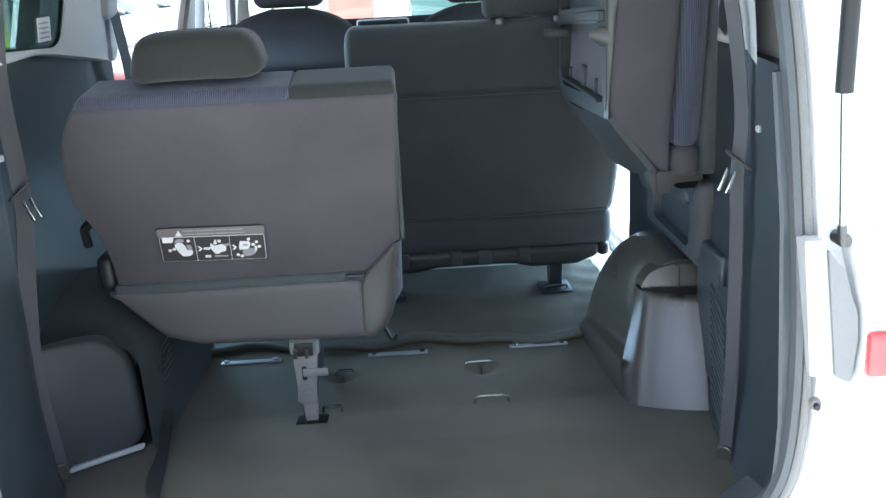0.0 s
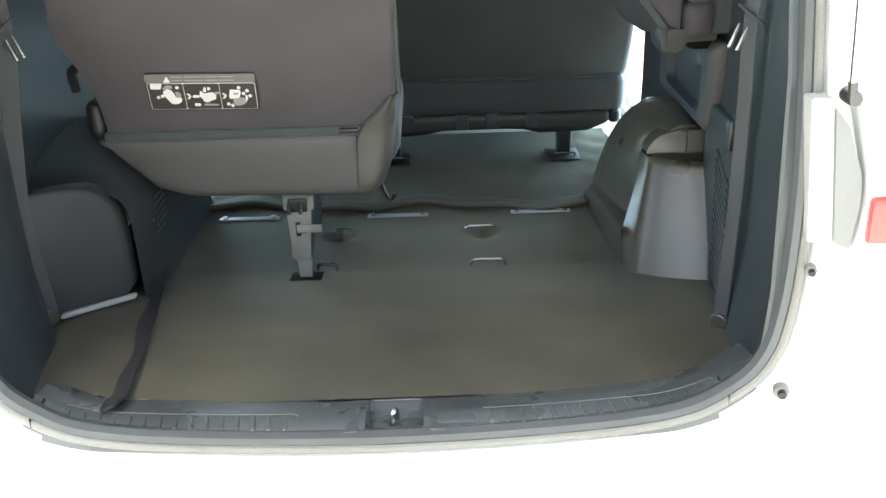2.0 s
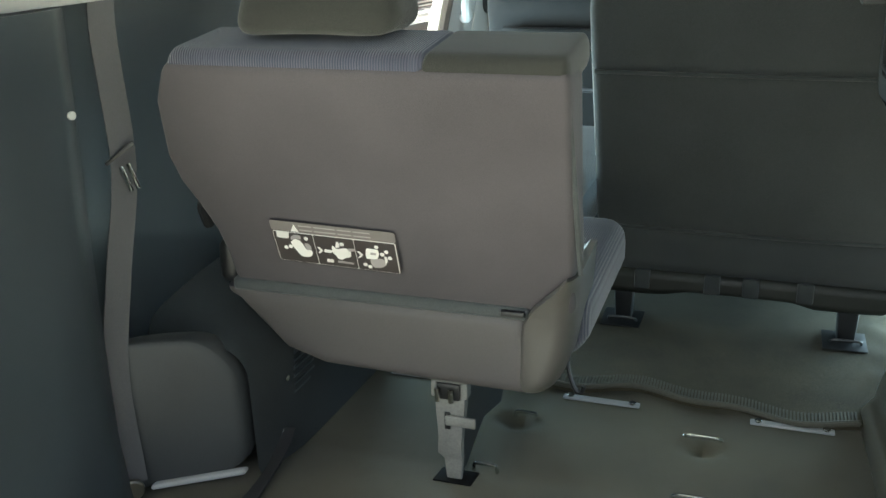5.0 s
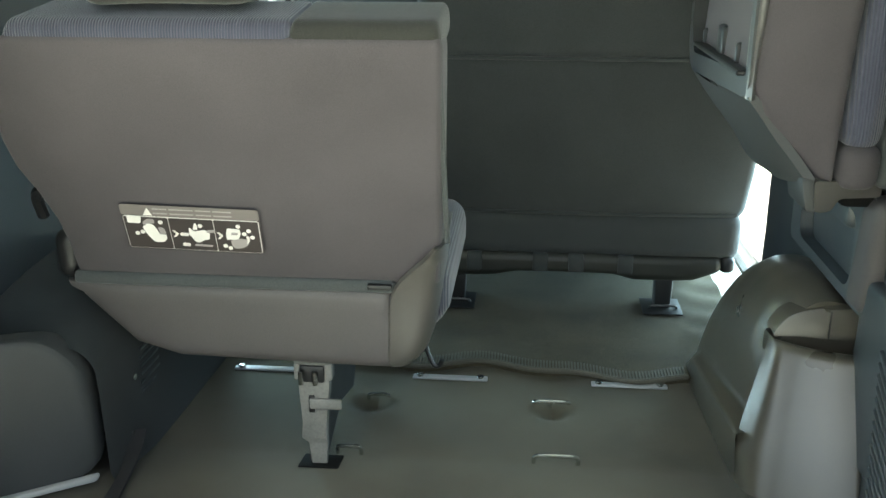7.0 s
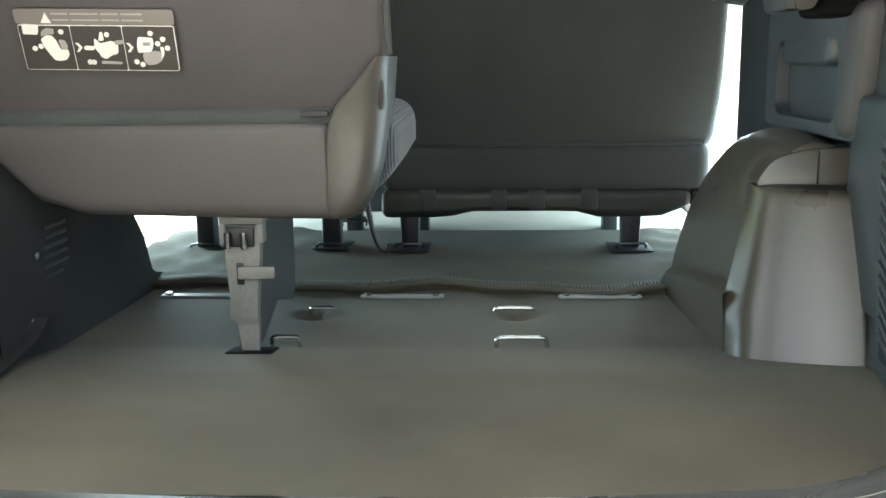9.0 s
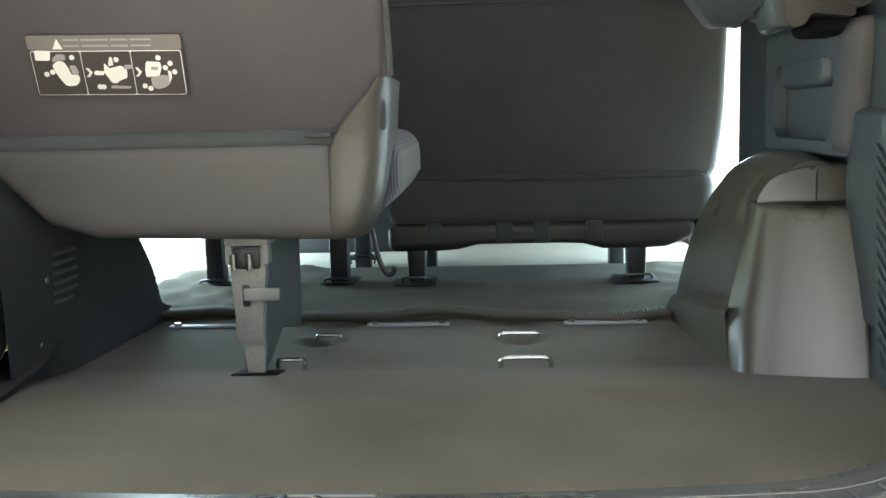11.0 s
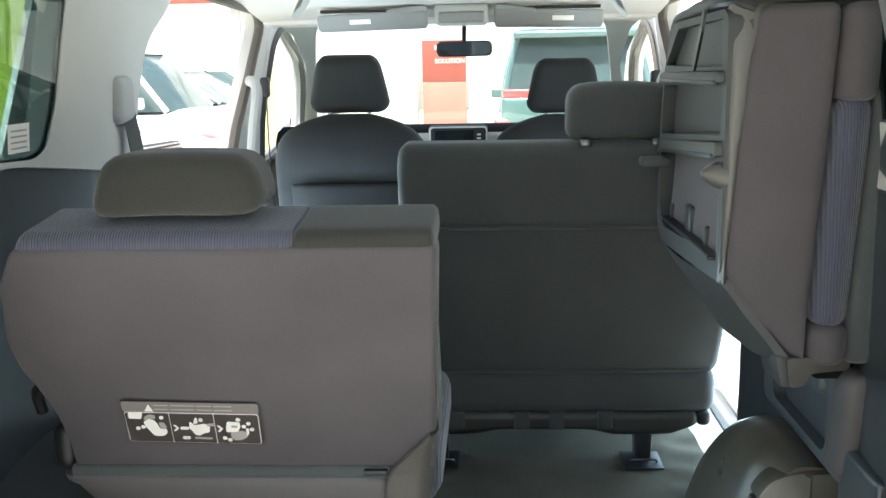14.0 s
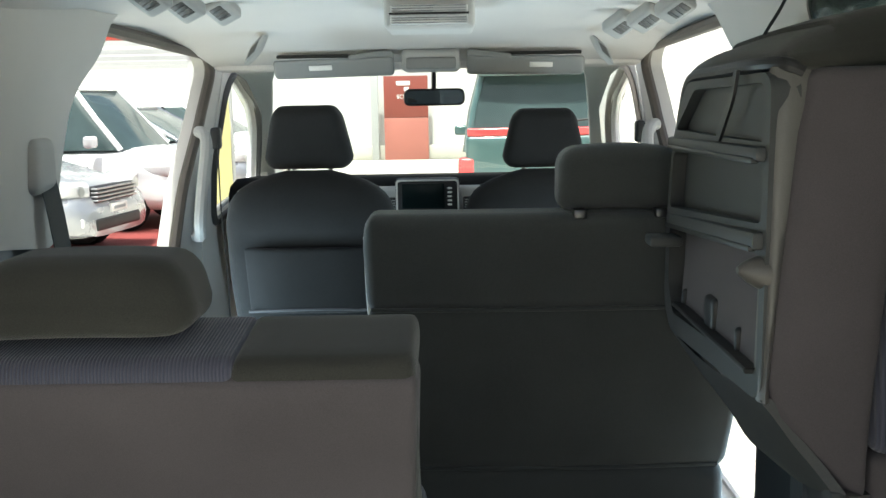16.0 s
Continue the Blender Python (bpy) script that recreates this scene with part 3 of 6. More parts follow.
for x0, x1 in ((-0.475, -0.130), (0.15, 0.495)):
    k = 15
    for i in range(k):
        x = x0 + (x1 - x0) * (i + 0.5) / k
        b, e = sill_y(x), sill_z(x)
        bm = bmesh.new()
        box(bm, (x - 0.0030, -0.114 + b * 0.55, 0.6165 + e), (x + 0.0030, -0.086 + b * 0.78, 0.6208 + e), 0.0012, 1, warp=lambda p, x=x: Vector((p.x - (p.y + 0.10) * 0.14, p.y, p.z)))
        rib = part("tread_rib", bm, SILLTRIM, sill)
        # pale dot put in for the highlight at the rib's outer end
        bm = bmesh.new()
        disc(bm, (x, -0.116 + b * 0.55, 0.6172 + e), (0, 0, 1), 0.0018, 0.0015, 8)
        part("rib_glint", bm, LIGHTPLASTIC, rib)
    bm = bmesh.new()
    pts = [(x0 - 0.006, -0.108 + sill_y(x0) * 0.58, 0.6198 + sill_z(x0))]
    pts += [(x0 + (x1 - x0) * j / 16, -0.078 + sill_y(x0 + (x1 - x0) * j / 16) * 0.82, 0.6186 + sill_z(x0 + (x1 - x0) * j / 16)) for j in range(17)]
    pts += [(x1 + 0.006, -0.086 + sill_y(x1) * 0.78, 0.6206 + sill_z(x1)), (x1 + 0.007, -0.110 + sill_y(x1) * 0.56, 0.6198 + sill_z(x1))]
    tube(bm, pts[1:] if x0 > 0 else pts, 0.0006, 6)
    part("tread_border", bm, SEALGREY, sill)
# joints between the sill and the corner trims
for x in (-0.505, 0.505):
    bm = bmesh.new()
    box(bm, (x - 0.0005, -0.112, 0.633), (x + 0.0005, -0.05, 0.6475), 0.0002, 1)
    part("trim_joint", bm, BLACK, sill)

# latch housing in the middle of the sill
latch = thing("tailgate_latch", (0.02, -0.1, 0.615), "steel striker in a dark plastic pocket on the sill", "latch")
for x0, x1 in ((-0.018, 0.009), (0.027, 0.056)):
    bm = bmesh.new()
    box(bm, (x0, -0.120, 0.596), (x1, -0.062, 0.6035), 0.003, warp=lambda p: Vector((p.x, p.y, p.z - (p.y + 0.12) * 0.12)))
    part("pocket_plate", bm, SILLTRIM, latch)
bm = bmesh.new()
tube(bm, [(-0.024, -0.055, 0.612), (-0.0225, -0.026, 0.603), (-0.018, -0.0205, 0.6015), (0.056, -0.0205, 0.6015), (0.0605, -0.026, 0.603), (0.062, -0.055, 0.612)], 0.0022, 8)
part("pocket_lip", bm, SILLTRIM, latch)
for s, x in ((-1, -0.034), (1, 0.072)):
    bm = bmesh.new()
    loft(bm, [[(x, -0.055, 0.6165), (x + s * 0.004, -0.055, 0.6165), (x + s * 0.008, -0.055, 0.608), (x, -0.055, 0.608)], [(x, -0.128, 0.6215), (x + s * 0.02, -0.128, 0.6195), (x + s * 0.026, -0.128, 0.605), (x, -0.128, 0.605)]])
    part("cheek", bm, SILLTRIM, latch)
bm = bmesh.new()
tube(bm, rail([(0.016, -0.086, 0.594), (0.016, -0.086, 0.616), (0.0185, -0.082, 0.623), (0.021, -0.076, 0.618), (0.021, -0.058, 0.590)], 5), 0.0042, 8)
part("striker", bm, STEEL, latch, "bright steel striker loop")
bm = bmesh.new()
box(bm, (0.006, -0.120, 0.599), (0.030, -0.095, 0.6045), 0.002)
disc(bm, (0.009, -0.112, 0.606), (0, 0, 1), 0.006, 0.004)
part("striker_plate", bm, STEEL, latch)
bm = bmesh.new()
box(bm, (0.082, -0.115, 0.615), (0.138, -0.052, 0.6212), 0.003, warp=lambda p: Vector((p.x, p.y + 0.0035, p.z - 0.22 * max(0, p.y + 0.085))))
part("sill_cover", bm, SILLTRIM, sill)


# ---- wheel arches ----
def dome_top(y):
    """Height of the right wheel arch's crest along the van."""
    return lerp_table(y, (0.56, 0.60, 0.64, 0.70, 0.76, 0.82, 0.87, 0.905, 0.93, 0.95, 0.964, 0.975), (0.838, 0.843, 0.847, 0.852, 0.852, 0.842, 0.818, 0.785, 0.742, 0.690, 0.630, 0.560))


def foot_top(y):
    """Height of the sloping ledge along the arch's foot."""
    return min(0.590 + (0.94 - y) * 0.135, dome_top(y) - 0.012) if y < 0.93 else lerp_table(y, (0.93, 0.955, 0.968, 0.975), (0.590, 0.580, 0.566, 0.548))


def right_arch():
    a = thing("wheel_arch_cover", (0.57, 0.7, 0.57), "satin dark plastic wheel arch cover with an open pocket", "arch cover", "wheel arch covers")
    # dome with a ledge along its foot
    bm = bmesh.new()
    rows = []
    for k in range(42):
        y = 0.524 + 0.451 * k / 41
        zt, zf = dome_top(max(y, 0.57)), foot_top(y)
        xin = lerp_table(y, (0.50, 0.60, 0.70, 0.80, 0.90, 0.975), (0.509, 0.506, 0.499, 0.491, 0.486, 0.484))
        xf = 0.4675 + 0.012 * max(0, (y - 0.93) / 0.045) ** 2
        xb = 0.458 + (0.90 - y) * 0.045 + (xf - 0.4675)
        row = [(xb, y, 0.525), (xb * 0.9 + xf * 0.1, y, min(0.56, zf - 0.008)), (xb * 0.2 + xf * 0.8, y, zf - 0.009), (xf + 0.002, y, zf - 0.003), (xf + 0.006, y, zf), (xin - 0.008, y, zf + 0.003), (xin - 0.002, y, zf + 0.008)]
        z0 = min(zf + 0.018, zt - 0.004)
        back = max(0, min(1, (0.665 - y) / 0.08))
        for j in range(15):
            u = j / 14 * math.pi / 2
            x, z = xin + (0.605 - xin) * (1 - math.cos(u) ** 0.85), z0 + (zt - z0) * math.sin(u) ** 0.9
            lift = max(0, min(1, (z - 0.735) / 0.05))
            row.append((x + 0.022 * back * lift * max(0, (0.605 - x) / 0.105), y, z))
        row += [(0.625, y, zt - 0.003), (0.642, y, zt - 0.010), (0.665, y, zt - 0.022)]
        if y < 0.585:
            row = [(x, y, min(z, 0.70)) for x, y, z in row]
        rows.append(row)
    loft(bm, rows, closed=False)
    part("arch", bm, ARCH, a, angle=50)
    # rear cover: flank, crisp rounded corner, slightly bowed face, outer return
    bm = bmesh.new()
    rows = []

    def rounded(p, c, q, k, n=6):
        s, e = c + (p - c).normalized() * k, c + (q - c).normalized() * k
        return [s * (1 - t / n) ** 2 + c * (2 * t / n * (1 - t / n)) + e * (t / n) ** 2 for t in range(n + 1)]

    for t in (0, 0.1, 0.2, 0.3, 0.385, 0.402, 0.44, 0.5, 0.57, 0.64, 0.71, 0.78, 0.85, 0.92, 1):
        z = 0.552 + 0.222 * t
        flank = Vector((lerp_table(z, (0.55, 0.625, 0.660, 0.774), (0.4735, 0.4690, 0.480, 0.517)), lerp_table(z, (0.55, 0.625, 0.660, 0.774), (0.532, 0.530, 0.548, 0.590)), z))
        edge = Vector((0.480, 0.466, z)).lerp(Vector((0.521, 0.548, z)), t)
        far = Vector((0.622, 0.392, z)).lerp(Vector((0.636, 0.496, z)), t)
        edge.y -= 0.006 * math.sin(math.pi * t)
        far.y -= 0.004 * math.sin(math.pi * t)
        row = [flank + Vector((0.05, 0.035, 0)), flank + Vector((0.018, 0.012, 0))]
        row += rounded(flank + Vector((0.018, 0.012, 0)), flank, edge, 0.004, 4)
        row += rounded(flank, edge, far, min(0.022 - 0.004 * t, 0.45 * (edge - flank).length))
        n = (far - edge).cross(Vector((0, 0, 1))).normalized()
        row += [edge.lerp(far, u) + n * 0.007 * math.sin(math.pi * (u - 0.10) / 0.84) for u in (0.22, 0.32, 0.42, 0.52, 0.62, 0.72, 0.82)]
        row += rounded(edge, far, far + Vector((0.012, 0.06, 0)), 0.007, 4)
        row += [far + Vector((0.010, 0.045, 0)), far + Vector((0.03, 0.09, 0))]
        rows.append(row)
    top = rows[-1]
    for dy, dz in ((0.003, 0.0045), (0.009, 0.0085), (0.017, 0.0105), (0.025, 0.009), (0.030, 0.003), (0.032, -0.06)):
        rows.append([p + Vector((0.001, dy, dz)) for p in top])
    loft(bm, rows, closed=False)
    part("rear_cover", bm, ARCH, a, angle=50)
    # pocket: arched back wall that overhangs the slot
    arc = rail([(0.525, 0, 0.786), (0.530, 0, 0.797), (0.543, 0, 0.814), (0.560, 0, 0.8235), (0.585, 0, 0.830), (0.615, 0, 0.834), (0.668, 0, 0.837)], 5)
    rings = []
    for y, grow in ((0.630, 0.002), (0.588, 0.002), (0.5835, 0.001), (0.582, -0.002)):
        rings.append([(p.x - grow * 0.4, y - (0.010 if p.x > 0.6 else 0), p.z + grow) for p in arc] + [(0.668, y - 0.010, 0.786), (0.60, y - 0.010, 0.7855), (0.56, y, 0.786)])
    bm = bmesh.new()
    loft(bm, rings)
    hood = part("pocket_wall", bm, ARCH, a, angle=40)
    bm = bmesh.new()
    box(bm, (0.6025, 0.5695, 0.787), (0.6035, 0.574, 0.832))
    part("wall_joint", bm, BLACK, hood)
    return a


def left_arch():
    a = thing("wheel_arch_cover", (-0.57, 0.7, 0.57), "dark lined wheel arch with a moulded storage box", "arch cover", "wheel arch covers")
    bm = bmesh.new()
    rows = []
    for y, zt, r in ((0.405, 0.80, 0.05), (0.425, 0.825, 0.07), (0.46, 0.835, 0.09), (0.52, 0.84, 0.10), (0.60, 0.845, 0.11), (0.68, 0.85, 0.12), (0.76, 0.85, 0.12), (0.83, 0.832, 0.12), (0.89, 0.78, 0.11), (0.93, 0.71, 0.08), (0.955, 0.63, 0.05), (0.965, 0.565, 0.01)):
        xin = lerp_table(y, (0.36, 0.46, 0.6, 0.8, 0.9, 0.965), (0.488, 0.486, 0.483, 0.480, 0.478, 0.478))
        r = min(r, (zt - 0.56) * 0.9)
        row = [(xin - 0.012, y, 0.535), (xin - 0.010, y, 0.578), (xin - 0.004, y, min(0.592, zt - r - 0.006))]
        for k in range(9):
            t = k / 8 * math.pi / 2
            row.append((xin + r * (1 - math.cos(t)), y, zt - r + r * math.sin(t)))
        row += [(0.62, y, zt + 0.002), (0.69, y, zt)]
        rows.append([(-x, yy, z) for x, yy, z in row])
    loft(bm, rows, closed=False)
    part("arch", bm, LINING, a, "dark felt lining", angle=60)
    return a


right_arch()
arch_left = left_arch()
face = curve_corner([(-0.665, 0.60), (-0.496, 0.60), (-0.499, 0.70), (-0.507, 0.775), (-0.545, 0.826), (-0.60, 0.836), (-0.665, 0.838)], 0.03)
bm = bmesh.new()
rings = []
for inset, back in ((0.008, 0.0), (0.0045, 0.0012), (0.0015, 0.0035), (0.0, 0.008), (0.0, 0.03), (0.004, 0.05)):
    ring = []
    for x, z in face:
        k = 1 - inset / 0.075
        x, z = -0.58 + (x + 0.58) * k, 0.72 + (z - 0.72) * (1 - inset / 0.12)
        ring.append((x, 0.296 + (x + 0.608) * 0.82 + (z - 0.6) * 0.09 + back, z))
    rings.append(ring)
loft(bm, rings)
part("storage_box", bm, TRAY, arch_left, angle=18)
bm = bmesh.new()
box(bm, (-0.606, 0.285, 0.598), (-0.494, 0.300, 0.609), 0.004, warp=lambda p: Vector((p.x, p.y + (p.x + 0.608) * 0.82, p.z - (p.x + 0.6) * 0.06)))
part("box_lip", bm, LIGHTPLASTIC, arch_left)
for y, z in ((0.493, 0.612), (0.52, 0.70)):
    bm = bmesh.new()
    disc(bm, (-0.484, y, z), (1, 0, 0), 0.006, 0.004)
    part("screw", bm, STEEL, arch_left)
bm = bmesh.new()
for i in range(6):
    box(bm, (-0.486, 0.54 + i * 0.002, 0.66 + i * 0.014), (-0.481, 0.62, 0.666 + i * 0.014), 0.001, 1)
part("vent_slats", bm, PLASTIC, arch_left)


# ---- fittings on the floor ----
def striker(x, y, w, sink):
    z = floor_z(y) + sink
    t = thing("floor_striker", (x, y, z), "thin bright steel striker loop standing out of the carpet", "striker", "floor strikers")
    bm = bmesh.new()
    tube(bm, rail([(x - w, y, z - 0.004), (x - w, y - 0.001, z + 0.011), (x - w * 0.95, y - 0.001, z + 0.017), (x - w * 0.75, y - 0.002, z + 0.020), (x, y - 0.002, z + 0.0205), (x + w * 0.75, y - 0.002, z + 0.020), (x + w * 0.95, y - 0.001, z + 0.017), (x + w, y - 0.001, z + 0.011), (x + w, y, z - 0.004)], 4), 0.0035, 8)
    part("loop", bm, STEEL, t)
    for d in (-w, w):
        bm = bmesh.new()
        disc(bm, (x + d, y, z - 0.002), (0, 0, 1), 0.007, 0.0035, 12)
        part("socket", bm, BLACK, t)
    return t


striker(0.197, 0.556, 0.036, -0.005), striker(0.193, 0.775, 0.034, -0.016), striker(-0.143, 0.556, 0.020, -0.005), striker(-0.128, 0.775, 0.020, -0.016)
# dark slot in the carpet round the seat leg
bm = bmesh.new()
box(bm, (-0.215, 0.492, 0.550), (-0.150, 0.545, 0.5685), 0.002, warp=lambda p: Vector((p.x, p.y, p.z - (p.y - 0.492) * 0.15)))
tagged(part("leg_slot", bm, DASH), "black slot in the carpet that takes the seat leg", "floor slot", kind="structure")


def screw_plate(x0, x1, y):
    z = floor_z(y)
    t = thing("screw_plate", ((x0 + x1) / 2, y, z), "flat grey strip with a bright screw at each end", "fixing plate", "screw plates along the carpet edge")
    bm = bmesh.new()
    box(bm, (x0 - 0.014, y - 0.009, z), (x1 + 0.014, y + 0.009, z + 0.005), 0.003)
    part("strip", bm, PLATE, t)
    for x in (x0, x1):
        bm = bmesh.new()
        disc(bm, (x, y, z + 0.005), (0, 0, 1), 0.007, 0.004, 12)
        part("screw_head", bm, STEEL, t)


screw_plate(-0.419, -0.302, 0.868), screw_plate(-0.061, 0.057, 0.861), screw_plate(0.284, 0.40, 0.859)

# ribbed passenger mat with a bound, slightly wavy edge
mat_thing = thing("floor_mat", (0, 1.5, 0.55), "dark ribbed passenger floor mat with a bound wavy edge", "floor mat")


MAT_END = 1.50


def mat_edge(x):
    return 0.905 + 0.012 * math.sin(x * 13) - 0.06 * x + 0.01 * math.sin(x * 31)


bm = bmesh.new()
rows = []
for i in range(73):
    x = -0.60 + 1.2 * i / 72
    e = mat_edge(max(-0.47, min(0.455, x))) + (0.10 if abs(x) > 0.475 else 0)
    row = []
    for k in range(30):
        y = e + (MAT_END - e) * k / 29
        z = floor_z(y) + 0.010 + 0.004 * math.sin(x * 14 + 1) * max(0, 1 - (y - e) * 6)
        rumple = max(0, min(1, (-0.22 - x) / 0.08)) + max(0, min(1, (x - 0.46) / 0.06))
        z += 0.005 * rumple * (1 + math.sin(46 * x + 17 * y) * math.sin(34 * y - 13 * x)) * min(1, k / 3)
        row.append((x, y, z))
    rows.append([(row[0][0], row[0][1], row[0][2] - 0.012)] + row)
loft(bm, rows, closed=False)
part("mat_face", bm, MATTING, mat_thing)
bm = bmesh.new()
tube(bm, [(x, mat_edge(x), floor_z(0.9) + 0.011 + 0.004 * math.sin(x * 14 + 1)) for x in [-0.47 + 0.925 * k / 50 for k in range(51)]], 0.006, 8)
part("edge_binding", bm, MATEDGE, mat_thing)
bm = bmesh.new()
for k in range(150):
    x = -0.465 + 0.915 * k / 149
    e = mat_edge(x)
    z = floor_z(0.92) + 0.012 + 0.004 * math.sin(x * 14 + 1)
    box(bm, (x - 0.0018, e + 0.006, z - 0.002), (x + 0.0018, e + 0.04, z + 0.0025))
part("edge_ribs", bm, MATEDGE, mat_thing, smooth=False)["kind"] = "stuff"

# loose strap lying on the floor
bm = bmesh.new()
line = rail([(-0.475, 0.50, 0.615), (-0.466, 0.44, 0.594), (-0.450, 0.33, 0.596), (-0.440, 0.24, 0.602), (-0.424, 0.15, 0.605), (-0.422, 0.08, 0.606), (-0.412, 0.0, 0.614), (-0.411, -0.03, 0.624), (-0.41, -0.065, 0.632)], 8)
ribbon(bm, line, [0.024 + 0.003 * math.sin(k * 0.35) for k in range(len(line))], [(1, 0.2, 0.1 + 0.25 * math.sin(k * 0.22)) for k in range(len(line))], 0.004)
tagged(part("floor_strap", bm, STRAP), "black webbing strap lying loose on the load floor", "strap")


# ---- third-row seat, upright ----
def slab(z):
    """Along the reclined backrest: how far back the rear face stands at a height."""
    return 0.416 - (z - 0.98) * math.tan(radians(23.5))


def third_row_seat():
    s = thing("third_row_seat", (-0.24, 0.6, 0.57), "upright third-row seat with a grey felt back and navy ribbed top", "car seat")

    def lean(p):
        # p.y is depth from the rear face, p.z height
        k = (p.z - 0.90) / 0.38
        left = lerp_table(p.z, (0.90, 0.97, 1.02, 1.07, 1.12, 1.21, 1.26, 1.31), (-0.520, -0.518, -0.526, -0.550, -0.556, -0.538, -0.506, -0.485))
        right = lerp_table(p.z, (0.90, 0.96, 1.25, 1.31), (0.018, 0.022, 0.036, 0.036))
        x = left + (right - left) * p.x
        bulge = -0.010 * math.sin(math.pi * p.x) * math.sin(math.pi * max(0, min(1, k)))
        return Vector((x, slab(p.z) + p.y + bulge, p.z))

    bm = bmesh.new()
    soft(bm, (0, 0, 0.895), (1, 0.085, 1.262), 0.016, 8, warp=lambda p: lean(p))
    part("backrest", bm, FELT, s)
    # padded top, navy and plain
    for name, x0, x1, m, label in (("navy_top", 0.004, 0.672, BLUE, "navy ribbed cloth"), ("plain_top", 0.660, 0.996, OLIVE, "plain dark cloth")):
        bm = bmesh.new()
        soft(bm, (x0, -0.001, 1.232), (x1, 0.14, 1.279), 0.018, 6, warp=lambda p: lean(p) + Vector((0, 0.012 * (p.z - 1.232) / 0.047, 0.016 * (p.y / 0.135))))
        part(name, bm, m, s, label)
    # front padding
    bm = bmesh.new()
    soft(bm, (0.02, 0.08, 0.90), (0.98, 0.16, 1.27), 0.035, 6, warp=lambda p: lean(p))
    part("front_padding", bm, CLOTH, s)
    # piping down the inner edge
    bm = bmesh.new()
    tube(bm, rail([(0.03, slab(z) + 0.012, z) for z in (0.97, 1.05, 1.15, 1.25)], 5), 0.004, 6)
    part("piping", bm, CLOTH, s)
    # cushion with its rear skirt
    bm = bmesh.new()
    soft(bm, (-0.53, 0.452, 0.757), (-0.035, 0.56, 0.892), 0.022, 7, warp=lambda p: Vector((p.x - 0.012 * (p.z > 0.84), p.y + 0.02 * (0.82 - p.z) / 0.06 * (p.y < 0.5) * 0.3, p.z + max(0, (-0.425 - p.x)) * 0.95 * max(0, min(1, (0.89 - p.z) / 0.12)) + 0.02 * max(0, -p.x - 0.1) * 1.2 * max(0, (0.82 - p.z) / 0.06))))
    part("cushion_skirt", bm, VINYL, s)
    bm = bmesh.new()
    soft(bm, (-0.525, 0.445, 0.884), (-0.045, 0.50, 0.905), 0.008, 6)
    part("seam_strip", bm, CLOTH, s)
    bm = bmesh.new()
    soft(bm, (-0.51, 0.54, 0.775), (0.022, 0.965, 0.893), 0.04, 7, warp=lambda p: Vector((p.x - 0.02 * max(0, (0.82 - p.z) / 0.05), p.y, p.z + 0.012 * (p.y - 0.54) + 0.03 * max(0, (p.y - 0.8)) * (p.z < 0.82))))
    part("cushion", bm, BLUE, s, "navy ribbed cushion seen edge on")
    # moulded hinge cover at the inner corner
    bm = bmesh.new()
    rings = []
    for k in range(19):
        z = 0.757 + 0.210 * k / 18
        xl = lerp_table(z, (0.757, 0.868, 0.885, 0.905, 0.925, 0.945, 0.967), (-0.060, -0.056, -0.052, -0.042, -0.024, -0.004, 0.014))
        xr = lerp_table(z, (0.757, 0.785, 0.82, 0.87, 0.92, 0.967), (-0.022, -0.004, 0.008, 0.016, 0.022, 0.028))
        yf = lerp_table(z, (0.757, 0.768, 0.79, 0.87, 0.90, 0.967), (0.474, 0.458, 0.449, 0.444, 0.436, 0.405))
        w = xr - xl
        ring = [(xl, yf + 0.004, z), (xl + 0.004, yf, z)]
        for j in range(9):
            u = j / 8 * math.pi / 2
            r = min(0.030, w * 0.85)
            ring.append((xr - r + r * math.sin(u), yf + 0.055 * (1 - math.cos(u)), z))
        rings.append(ring + [(xr - 0.004, yf + 0.19, z), (xl, yf + 0.19, z)])
    loft(bm, rings)
    part("hinge_cover", bm, HINGE, s, "satin grey plastic hinge cover", angle=50)
    bm = bmesh.new()
    box(bm, (-0.085, 0.437, 0.893), (-0.05, 0.447, 0.901), 0.002)
    part("strap_slot", bm, BLACK, s)
    # recliner by the wall
    bm = bmesh.new()
    soft(bm, (-0.56, 0.46, 0.885), (-0.522, 0.53, 0.96), 0.018, 5)
    part("recliner_cover", bm, BLACK, s)
    bm = bmesh.new()
    tube(bm, rail([(-0.565, 0.46, 0.985), (-0.56, 0.44, 1.02), (-0.54, 0.43, 1.035), (-0.515, 0.43, 1.03)], 5), 0.009, 8)
    part("recliner_handle", bm, BLACK, s)
    # leg with its latch
    bm = bmesh.new()
    loft(bm, [[(-0.208, 0.497, 0.745), (-0.158, 0.497, 0.745), (-0.158, 0.517, 0.745), (-0.208, 0.517, 0.745)],
              [(-0.207, 0.495, 0.70), (-0.160, 0.495, 0.70), (-0.160, 0.515, 0.70), (-0.207, 0.515, 0.70)],
              [(-0.204, 0.497, 0.645), (-0.166, 0.497, 0.645), (-0.166, 0.515, 0.645), (-0.204, 0.515, 0.645)],
              [(-0.207, 0.50, 0.615), (-0.168, 0.50, 0.615), (-0.168, 0.515, 0.615), (-0.207, 0.515, 0.615)],
              [(-0.197, 0.503, 0.605), (-0.167, 0.503, 0.605), (-0.167, 0.515, 0.605), (-0.197, 0.515, 0.605)],
              [(-0.194, 0.507, 0.566), (-0.170, 0.507, 0.566), (-0.170, 0.515, 0.566), (-0.194, 0.515, 0.566)]])
